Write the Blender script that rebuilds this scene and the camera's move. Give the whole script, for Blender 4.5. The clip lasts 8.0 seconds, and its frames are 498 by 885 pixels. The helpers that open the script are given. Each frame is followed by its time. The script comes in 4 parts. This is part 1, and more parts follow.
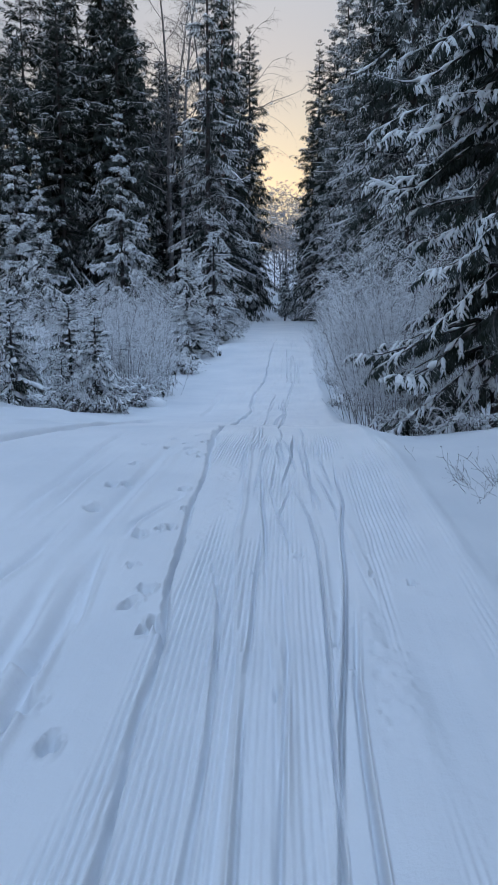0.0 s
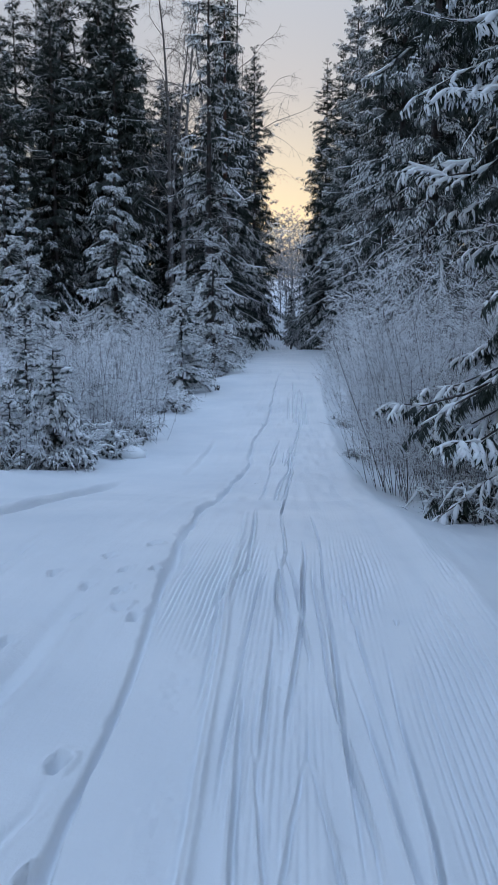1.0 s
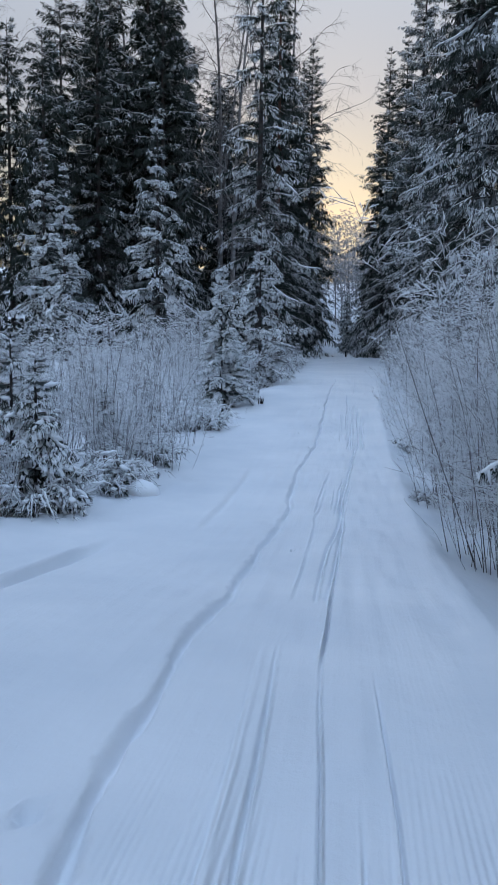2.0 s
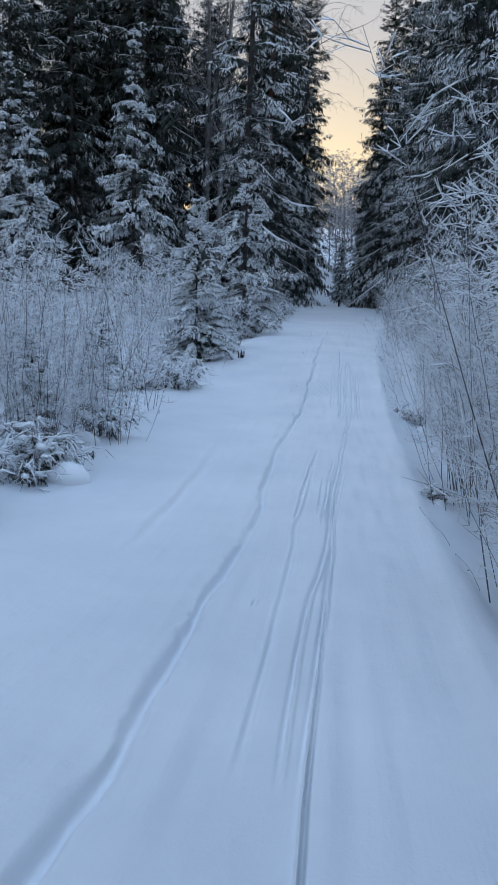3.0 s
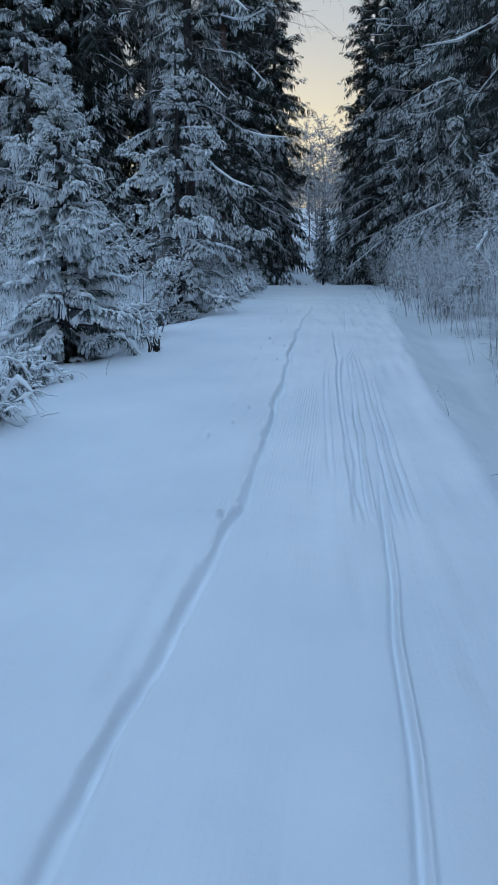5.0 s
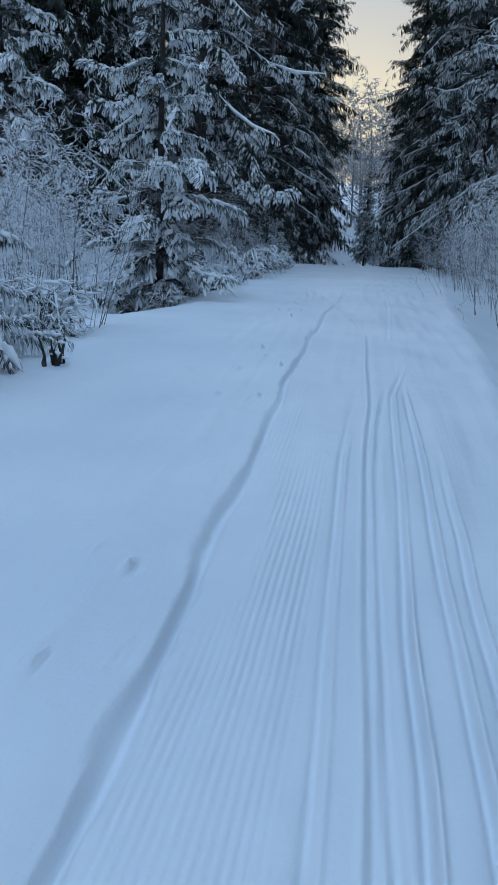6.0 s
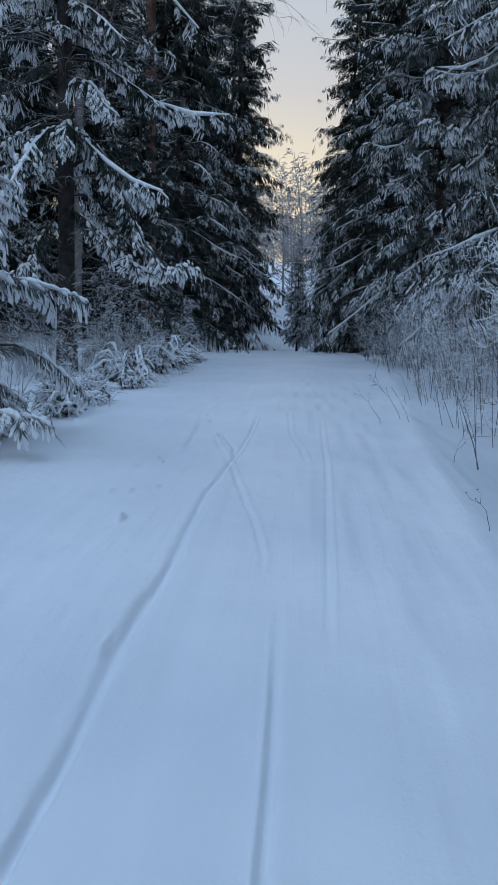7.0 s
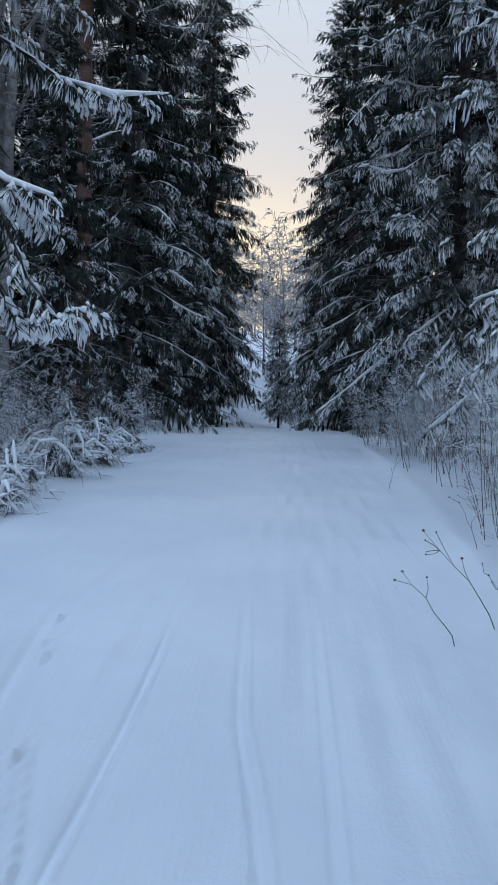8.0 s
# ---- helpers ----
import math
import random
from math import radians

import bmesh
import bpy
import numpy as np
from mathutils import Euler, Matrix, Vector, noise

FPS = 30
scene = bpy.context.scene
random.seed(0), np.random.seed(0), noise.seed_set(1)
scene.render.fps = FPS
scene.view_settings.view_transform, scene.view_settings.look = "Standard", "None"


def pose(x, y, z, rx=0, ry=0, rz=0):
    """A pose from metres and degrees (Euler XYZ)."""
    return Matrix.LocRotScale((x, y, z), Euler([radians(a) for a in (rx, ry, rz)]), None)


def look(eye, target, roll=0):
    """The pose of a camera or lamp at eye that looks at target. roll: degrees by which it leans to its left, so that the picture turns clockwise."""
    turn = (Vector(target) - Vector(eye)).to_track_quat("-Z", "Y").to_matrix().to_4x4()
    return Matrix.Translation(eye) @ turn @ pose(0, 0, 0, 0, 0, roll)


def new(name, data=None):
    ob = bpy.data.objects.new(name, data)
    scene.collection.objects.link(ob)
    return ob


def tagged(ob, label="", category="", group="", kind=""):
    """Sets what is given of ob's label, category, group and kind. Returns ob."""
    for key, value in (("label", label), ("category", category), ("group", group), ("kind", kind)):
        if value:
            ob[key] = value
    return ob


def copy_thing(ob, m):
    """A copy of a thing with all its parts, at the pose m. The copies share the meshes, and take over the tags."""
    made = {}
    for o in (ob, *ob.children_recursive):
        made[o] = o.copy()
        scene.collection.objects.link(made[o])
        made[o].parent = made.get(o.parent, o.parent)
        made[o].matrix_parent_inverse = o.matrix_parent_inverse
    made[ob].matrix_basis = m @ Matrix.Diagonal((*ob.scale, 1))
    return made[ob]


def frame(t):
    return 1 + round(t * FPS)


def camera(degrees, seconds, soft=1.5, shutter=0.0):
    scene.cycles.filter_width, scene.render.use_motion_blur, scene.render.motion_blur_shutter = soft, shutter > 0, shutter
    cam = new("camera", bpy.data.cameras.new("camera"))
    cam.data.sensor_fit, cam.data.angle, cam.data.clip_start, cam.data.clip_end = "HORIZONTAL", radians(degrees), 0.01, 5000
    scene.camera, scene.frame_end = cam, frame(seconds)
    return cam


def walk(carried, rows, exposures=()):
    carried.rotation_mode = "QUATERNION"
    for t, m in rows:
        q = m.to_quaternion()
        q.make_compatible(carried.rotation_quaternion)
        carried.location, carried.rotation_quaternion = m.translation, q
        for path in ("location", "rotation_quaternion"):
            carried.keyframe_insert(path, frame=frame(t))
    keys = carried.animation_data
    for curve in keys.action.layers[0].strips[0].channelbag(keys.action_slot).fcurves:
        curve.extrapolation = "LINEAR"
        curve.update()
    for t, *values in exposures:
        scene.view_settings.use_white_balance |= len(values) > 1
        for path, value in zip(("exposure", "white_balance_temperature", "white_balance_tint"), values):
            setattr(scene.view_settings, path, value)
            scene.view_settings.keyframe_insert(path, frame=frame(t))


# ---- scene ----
cam = camera(36.1, 8.0, 1.0)
PATH = [
    (0, (0.05, -0.118, 1.619), (-0.051, 1.853, 1.29), 0.0),
    (0.5, (0.034, 1.738, 1.629), (-0.039, 3.715, 1.336), 0.2),
    (1, (0.033, 3.447, 1.71), (-0.084, 5.427, 1.45), 0.1),
    (1.5, (0.026, 5.207, 1.772), (-0.173, 7.182, 1.533), 0.1),
    (1.7, (0.03, 5.868, 1.777), (-0.201, 7.841, 1.543), 0.1),
    (2.8, (-0.036, 9.351, 1.771), (-0.305, 11.302, 1.421), 2.3),
    (3, (-0.049, 9.985, 1.705), (-0.269, 11.937, 1.327), 2.2),
    (3.5, (-0.069, 11.995, 1.449), (-0.157, 13.936, 0.973), 1.0),
    (4, (-0.117, 14.503, 1.055), (-0.109, 16.406, 0.44), 1.3),
    (4.5, (-0.2, 17.244, 0.881), (-0.349, 19.186, 0.428), -0.1),
    (4.7, (-0.232, 18.399, 0.863), (-0.412, 20.349, 0.456), -0.5),
    (5.8, (-0.112, 24.239, 0.913), (-0.356, 26.186, 0.527), 2.5),
    (6, (-0.112, 25.311, 0.875), (-0.381, 27.242, 0.427), 2.5),
    (6.5, (-0.059, 28.276, 1.064), (-0.357, 30.198, 0.596), -0.6),
    (7, (0.04, 31.215, 1.371), (-0.093, 33.195, 1.118), 1.4),
    (7.5, (0.084, 33.963, 1.62), (0.018, 35.96, 1.523), 1.0),
    (8, (0.114, 36.697, 1.662), (0.015, 38.693, 1.588), 1.2),
]
EXPOSURES = [(0, -0.15, 6550, 11), (0.5, -0.04, 6550, 11), (1.0, -0.16, 6550, 11), (1.5, -0.1, 6550, 11), (3.0, -0.14, 6500, 10), (4.5, -0.24, 6150, 4), (5.9, -0.2, 6100, 4), (6.5, -0.27, 6100, 4), (7.0, -0.14, 6350, 8), (7.5, 0.0, 6550, 10), (8, 0.12, 6600, 10)]
walk(cam, [(t, look(eye, target, roll)) for t, eye, target, roll in PATH], EXPOSURES)

# ---- sky and sun: a thin overcast winter dawn, the sun low beyond the end of the trail ----
SUN_UP, SUN_TURN = 8.0, -3.0
world = bpy.data.worlds.new("winter_sky")
scene.world = world
world.use_nodes = True
wn, wl = world.node_tree.nodes, world.node_tree.links
sky = wn.new("ShaderNodeTexSky")
sky.sky_type, sky.sun_disc = "NISHITA", False
sky.sun_elevation, sky.sun_rotation = radians(SUN_UP), radians(SUN_TURN)
sky.air_density, sky.dust_density, sky.ozone_density, sky.altitude = 1.0, 2.0, 1.5, 100
wl.new(sky.outputs[0], wn["Background"].inputs[0])
wn["Background"].inputs[1].default_value = 0.016
# the thin cloud deck: pale near the horizon, brighter and bluer overhead
dome = wn.new("ShaderNodeTexCoord")
rise = wn.new("ShaderNodeSeparateXYZ")
deck = wn.new("ShaderNodeValToRGB")
cloud = wn.new("ShaderNodeBackground")
both = wn.new("ShaderNodeAddShader")
for spot, tint in ((0.0, (0.48, 0.42, 0.27)), (0.14, (0.43, 0.40, 0.30)), (0.30, (0.40, 0.44, 0.52)), (0.48, (0.52, 0.60, 0.72)), (0.62, (0.69, 0.93, 1.31)), (1.0, (0.86, 1.27, 1.92))):
    e = deck.color_ramp.elements[0] if spot == 0.0 else deck.color_ramp.elements[-1] if spot == 1.0 else deck.color_ramp.elements.new(spot)
    e.color = (*tint, 1)
wl.new(dome.outputs["Generated"], rise.inputs[0])
wl.new(rise.outputs[2], deck.inputs[0])
wl.new(deck.outputs[0], cloud.inputs[0])
cloud.inputs[1].default_value = 1.0
wl.new(wn["Background"].outputs[0], both.inputs[0])
wl.new(cloud.outputs[0], both.inputs[1])
wl.new(both.outputs[0], wn["World Output"].inputs[0])
sun = new("sun", bpy.data.lights.new("sun", "SUN"))
sun.data.energy, sun.data.angle, sun.data.color = 0.35, radians(12), (1.0, 0.86, 0.66)
sun.matrix_world = look((0, 0, 60), (60 * math.sin(radians(SUN_TURN)) * -1, -60 * math.cos(radians(SUN_TURN)), 60 - 60 * math.tan(radians(SUN_UP + 3))))


# ---- materials ----
def material(name, rough=0.7):
    m = bpy.data.materials.new(name)
    m.use_nodes = True
    n, l = m.node_tree.nodes, m.node_tree.links
    b = n["Principled BSDF"]
    b.inputs["Roughness"].default_value = rough
    return m, n, l, b


def noise_tex(n, l, scale, detail=3.0, rough=0.5, space="Object"):
    co = n.new("ShaderNodeTexCoord")
    t = n.new("ShaderNodeTexNoise")
    t.inputs["Scale"].default_value, t.inputs["Detail"].default_value, t.inputs["Roughness"].default_value = scale, detail, rough
    l.new(co.outputs[space], t.inputs["Vector"])
    return t


def ramp(n, l, source, stops):
    r = n.new("ShaderNodeValToRGB")
    while len(r.color_ramp.elements) < len(stops):
        r.color_ramp.elements.new(0.5)
    for e, (p, c) in zip(r.color_ramp.elements, stops):
        e.position, e.color = p, (*c, 1)
    l.new(source, r.inputs[0])
    return r


def bump(n, l, b, height, strength, distance):
    k = n.new("ShaderNodeBump")
    k.inputs["Strength"].default_value, k.inputs["Distance"].default_value = strength, distance
    l.new(height, k.inputs["Height"])
    l.new(k.outputs[0], b.inputs["Normal"])
    return k


def calc(n, l, op, a, b=None, clamp=False):
    k = n.new("ShaderNodeMath")
    k.operation, k.use_clamp = op, clamp
    for i, v in enumerate((a, b)):
        if v is None:
            continue
        if isinstance(v, (int, float)):
            k.inputs[i].default_value = v
        else:
            l.new(v, k.inputs[i])
    return k.outputs[0]


def snow_material(name, low, high, grain, strength):
    m, n, l, b = material(name, 0.6)
    big = noise_tex(n, l, 0.9, 4)
    c = ramp(n, l, big.outputs[0], [(0.3, low), (0.7, high)])
    l.new(c.outputs[0], b.inputs["Base Color"])
    fine = noise_tex(n, l, grain, 5, 0.65)
    bump(n, l, b, fine.outputs[0], strength, 0.02)
    b.inputs["Specular IOR Level"].default_value = 0.25
    return m


def trail_snow_material():
    """Wind-packed snow: soft mottling, powder grain and faint drag streaks along the trail."""
    m, n, l, b = material("trail_snow", 0.6)
    big = noise_tex(n, l, 0.7, 4)
    c = ramp(n, l, big.outputs[0], [(0.3, (0.72, 0.745, 0.78)), (0.7, (0.82, 0.83, 0.85))])
    l.new(c.outputs[0], b.inputs["Base Color"])
    b.inputs["Specular IOR Level"].default_value = 0.25
    co = n.new("ShaderNodeTexCoord")
    mapping = n.new("ShaderNodeMapping")
    mapping.inputs["Scale"].default_value = (9.0, 0.5, 1.0)
    l.new(co.outputs["Object"], mapping.inputs[0])
    drag = n.new("ShaderNodeTexNoise")
    drag.inputs["Scale"].default_value, drag.inputs["Detail"].default_value = 1.0, 4.0
    l.new(mapping.outputs[0], drag.inputs["Vector"])
    fine = noise_tex(n, l, 60, 5, 0.65)
    soft = noise_tex(n, l, 7, 3)
    height = calc(n, l, "ADD", calc(n, l, "MULTIPLY", drag.outputs[0], 0.4),
                  calc(n, l, "ADD", calc(n, l, "MULTIPLY", fine.outputs[0], 0.13), calc(n, l, "MULTIPLY", soft.outputs[0], 0.4)))
    bump(n, l, b, height, 0.6, 0.035)
    return m


def plant_material(name, dark, light, frost, amount, scale, rough=0.8):
    """Bark or needles with snow dust caught on what faces up."""
    m, n, l, b = material(name, rough)
    grain = noise_tex(n, l, scale, 4, 0.6)
    c = ramp(n, l, grain.outputs[0], [(0.3, dark), (0.75, light)])
    geo = n.new("ShaderNodeNewGeometry")
    xyz = n.new("ShaderNodeSeparateXYZ")
    l.new(geo.outputs["Normal"], xyz.inputs[0])
    patch = noise_tex(n, l, 3.0, 4, 0.6)
    up = calc(n, l, "MULTIPLY", calc(n, l, "ADD", xyz.outputs[2], 0.35), 1.1, True)
    spots = ramp(n, l, patch.outputs[0], [(0.40, (0, 0, 0)), (0.62, (1, 1, 1))])
    f = calc(n, l, "MULTIPLY", calc(n, l, "MULTIPLY", up, spots.outputs[0]), amount, True)
    mix = n.new("ShaderNodeMix")
    mix.data_type = "RGBA"
    l.new(f, mix.inputs["Factor"])
    l.new(c.outputs[0], mix.inputs["A"])
    mix.inputs["B"].default_value = (*frost, 1)
    l.new(mix.outputs["Result"], b.inputs["Base Color"])
    b.inputs["Specular IOR Level"].default_value = 0.2
    bump(n, l, b, grain.outputs[0], 0.4, 0.01)
    return m


TRAIL = trail_snow_material()
SNOW = snow_material("bough_snow", (0.88, 0.90, 0.93), (0.94, 0.95, 0.96), 35, 0.25)
NEEDLE = plant_material("spruce_needles", (0.010, 0.017, 0.012), (0.026, 0.038, 0.024), (0.62, 0.65, 0.7), 0.15, 14)
NEEDLE_GREY = plant_material("dusted_needles", (0.014, 0.023, 0.018), (0.042, 0.058, 0.044), (0.7, 0.73, 0.77), 0.45, 14)
NEEDLE_FROST = plant_material("frosted_needles", (0.018, 0.032, 0.025), (0.055, 0.08, 0.064), (0.76, 0.79, 0.83), 0.55, 14)
BARK = plant_material("spruce_bark", (0.022, 0.018, 0.017), (0.065, 0.052, 0.046), (0.7, 0.72, 0.76), 0.12, 9)
RED_BARK = plant_material("red_bark", (0.07, 0.035, 0.025), (0.17, 0.085, 0.06), (0.7, 0.72, 0.76), 0.15, 9)
TWIG = plant_material("frosted_twigs", (0.13, 0.11, 0.115), (0.34, 0.30, 0.31), (0.9, 0.91, 0.93), 0.85, 9)
BRUSH = plant_material("brush_twigs", (0.09, 0.075, 0.075), (0.26, 0.23, 0.225), (0.85, 0.87, 0.9), 0.9, 9)
STEM = plant_material("shrub_stems", (0.035, 0.027, 0.027), (0.10, 0.08, 0.075), (0.84, 0.86, 0.9), 0.7, 8)
BIRCH = plant_material("birch_bark", (0.10, 0.09, 0.085), (0.36, 0.34, 0.33), (0.8, 0.82, 0.85), 0.3, 5)
BIRCH_TWIG = plant_material("birch_twigs", (0.05, 0.04, 0.04), (0.11, 0.09, 0.085), (0.75, 0.77, 0.8), 0.5, 5)
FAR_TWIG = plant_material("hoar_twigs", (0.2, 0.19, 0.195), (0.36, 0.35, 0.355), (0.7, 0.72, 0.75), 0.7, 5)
WEED = plant_material("dry_weed", (0.03, 0.022, 0.02), (0.08, 0.06, 0.05), (0.8, 0.82, 0.85), 0.2, 20)


# ---- mesh tools ----
class Soup:
    """Triangles gathered from many small pieces, for one mesh."""

    def __init__(self):
        self.v, self.f, self.n = [], [], 0

    def add(self, verts, faces):
        self.v.append(np.asarray(verts, float).reshape(-1, 3))
        self.f.append(np.asarray(faces, np.int64).reshape(-1, 3) + self.n)
        self.n += len(self.v[-1])

    def scatter(self, template, origin, x, y, z):
        """Copies of a template (verts, faces) at origins with the axes x, y, z (their lengths scale it)."""
        tv, tf = template
        if not len(origin):
            return
        w = origin[:, None, :] + tv[None, :, 0:1] * x[:, None, :] + tv[None, :, 1:2] * y[:, None, :] + tv[None, :, 2:3] * z[:, None, :]
        k = len(tv)
        faces = tf[None] + (np.arange(len(origin)) * k)[:, None, None]
        self.add(w.reshape(-1, 3), faces.reshape(-1, 3))

    def tubes(self, lines, radii, sides=3):
        """Tubes along M polylines of K points: lines (M, K, 3), radii (M, K)."""
        lines, radii = np.asarray(lines, float), np.asarray(radii, float)
        if not len(lines):
            return
        m, k, _ = lines.shape
        t = np.gradient(lines, axis=1)
        t /= np.linalg.norm(t, axis=2, keepdims=True) + 1e-9
        ref = np.where(np.abs(t[..., 2:3]) > 0.9, np.array([1.0, 0, 0]), np.array([0, 0, 1.0]))
        a = np.cross(t, ref)
        a /= np.linalg.norm(a, axis=2, keepdims=True) + 1e-9
        b = np.cross(a, t)
        ang = np.arange(sides) * 2 * np.pi / sides + np.pi / 2
        ring = lines[:, :, None] + radii[:, :, None, None] * (np.cos(ang)[None, None, :, None] * a[:, :, None] + np.sin(ang)[None, None, :, None] * b[:, :, None])
        i = np.arange(sides)
        j = (i + 1) % sides
        quads = []
        for q in range(k - 1):
            quads += [np.stack([q * sides + i, q * sides + j, (q + 1) * sides + j], 1), np.stack([q * sides + i, (q + 1) * sides + j, (q + 1) * sides + i], 1)]
        f = np.concatenate(quads)
        self.add(ring.reshape(-1, 3), (f[None] + (np.arange(m) * k * sides)[:, None, None]).reshape(-1, 3))

    def mesh(self, name, mat, smooth=True):
        v, f = np.concatenate(self.v), np.concatenate(self.f)
        mats = mat if isinstance(mat, (list, tuple)) else [mat]
        me = bpy.data.meshes.new(name)
        me.vertices.add(len(v))
        me.vertices.foreach_set("co", v.astype(np.float32).ravel())
        me.loops.add(f.size)
        me.loops.foreach_set("vertex_index", f.astype(np.int32).ravel())
        me.polygons.add(len(f))
        me.polygons.foreach_set("loop_start", np.arange(0, f.size, 3, dtype=np.int32))
        me.polygons.foreach_set("use_smooth", np.full(len(f), smooth))
        if len(mats) > 1:
            me.polygons.foreach_set("material_index", np.repeat(np.arange(len(self.f)).clip(0, len(mats) - 1), [len(q) for q in self.f]).astype(np.int32))
        me.update(calc_edges=True)
        for one in mats:
            me.materials.append(one)
        return me


def part(name, soup, mat, parent, label="", smooth=True, kind=""):
    if not soup.n:
        return None
    ob = new(name, soup.mesh(name, mat, smooth))
    ob.parent = parent
    return tagged(ob, label, kind=kind)


def shoot(p, q, r, mid=0.35, drop=0.75):
    """A needle-clad shoot: a narrow roof of needles, pointed at both ends."""
    p, q = np.array(p, float), np.array(q, float)
    d = (q - p) / np.linalg.norm(q - p)
    a = np.cross(d, (0, 0, 1.0))
    a /= np.linalg.norm(a)
    b = np.cross(a, d)
    c = p + (q - p) * mid
    return np.array([p, q, c + r * a - drop * r * b, c - r * a - drop * r * b]), np.array([(0, 2, 1), (0, 1, 3)])


def strip(p, q, r):
    """A blunt strip of snow lying along a shoot."""
    p, q = np.array(p, float), np.array(q, float)
    d = (q - p) / np.linalg.norm(q - p)
    a = np.cross(d, (0, 0, 1.0))
    a /= np.linalg.norm(a)
    b = np.cross(a, d) * 0.3 * r
    m, e = p + (q - p) * 0.2, p + (q - p) * 0.86
    return np.array([p, m + r * a * 0.8 - b, m - r * a * 0.8 - b, e + r * a - b, e - r * a - b, q]), np.array([(0, 1, 5), (1, 3, 5), (0, 5, 2), (2, 5, 4)])


def lump(p, q, ry, rz, sides=5, rings=3):
    """A rounded pad of snow lying from p to q."""
    p, q = np.array(p, float), np.array(q, float)
    d = q - p
    d = d / np.linalg.norm(d)
    a = np.cross(d, (0, 0, 1.0))
    a /= np.linalg.norm(a)
    b = np.cross(a, d)
    v, f = [p], []
    for k in range(rings):
        s = (k + 1) / (rings + 1)
        w = math.sin(math.pi * s) ** 0.6
        for i in range(sides):
            t = 2 * math.pi * i / sides
            up = math.sin(t)
            v.append(p + (q - p) * s + a * ry * w * math.cos(t) + b * rz * w * (up if up > 0 else 0.45 * up))
    v.append(q)
    for i in range(sides):
        j = (i + 1) % sides
        f.append((0, 1 + j, 1 + i))
        for k in range(rings - 1):
            o = 1 + k * sides
            f += [(o + i, o + j, o + sides + j), (o + i, o + sides + j, o + sides + i)]
        o = 1 + (rings - 1) * sides
        f.append((o + i, o + j, len(v) - 1))
    return np.array(v), np.array(f)


def merge(pieces):
    s = Soup()
    for v, f in pieces:
        s.add(v, f)
    return np.concatenate(s.v), np.concatenate(s.f)


def fingers(steps, seed, wide=0.3, hang=0.0):
    """The axes of a spray of spruce, one unit long: the shoot and its side shoots, uneven and drooping to their tips (hang: how steeply)."""
    rg = np.random.default_rng(seed)
    bend = rg.normal(0, 0.06)
    out = [((0, 0, 0), (0.5, bend, -0.03)), ((0.5, bend, -0.03), (1, 0, -0.15))] if len(steps) > 3 else [((0, 0, 0), (1, 0, -0.14))]
    for i, s in enumerate(steps):
        for side in (-1, 1):
            if rg.random() < 0.12:
                continue
            k = (1.08 - s) * rg.uniform(0.6, 1.25)
            t = s + rg.uniform(-0.06, 0.06)
            out.append(((t, bend * t, -0.1 * t), (t + 0.46 * k + rg.uniform(-0.06, 0.1), side * wide * (k + 0.12) * rg.uniform(0.6, 1.3), -0.14 - 0.1 * t - rg.uniform(0.0, 0.2) - hang * rg.uniform(0.3, 1.0))))
    return [(np.array(p, float), np.array(q, float)) for p, q in out]


def frond(steps, seed, r, wide=0.3, hang=0.0):
    return merge([shoot(p, q, r) for p, q in fingers(steps, seed, wide, hang)])


def frond_snow(steps, seed, r, lift, core=0.0, wide=0.3, hang=0.0, share=0.72):
    """Snow strips along some shoots of a spray, with a thicker ridge in the middle."""
    rg = np.random.default_rng(seed + 50)
    up = np.array((0, 0, lift))
    ax = fingers(steps, seed, wide, hang)
    lay = strip if core else (lambda p, q, r: shoot(p, q, r, 0.6, 0.3))
    out = [lay(p + up + (q - p) * rg.uniform(0.0, 0.35), p + (q - p) * rg.uniform(0.7, 1.0) + up, r * rg.uniform(0.6, 1.3)) for i, (p, q) in enumerate(ax) if i == 0 or rg.random() < share]
    if core:
        for a, b in ((0.0, 0.4), (0.3, 0.66), (0.58, 0.9)):
            if rg.random() < 0.8:
                w = core * rg.uniform(0.6, 1.15)
                side = rg.normal(0, 0.03, 2)
                out.append(lump((a, side[0], lift - 0.1 * a), (b, side[1], lift - 0.12 * b - 0.02), w, w * 0.7, 4, 2))
    return merge(out)


def frond_pads(steps, seed, thick, wide=0.3, hang=0.0):
    """Thick soft snow on a spray, here and there."""
    rg = np.random.default_rng(seed + 90)
    up = np.array((0, 0, 0.02))
    ax = fingers(steps, seed, wide, hang)
    out = [lump(ax[0][0] + up, ax[1][1] * np.array((0.85, 1, 1)) + up, 0.085 * thick, 0.075 * thick, 6, 3)]
    out += [lump(p + up, p + (q - p) * rg.uniform(0.6, 0.95) + up, 0.042 * thick * rg.uniform(0.7, 1.5), 0.045 * thick, 5, 3) for p, q in ax[2:] if rg.random() < 0.5]
    return merge(out)


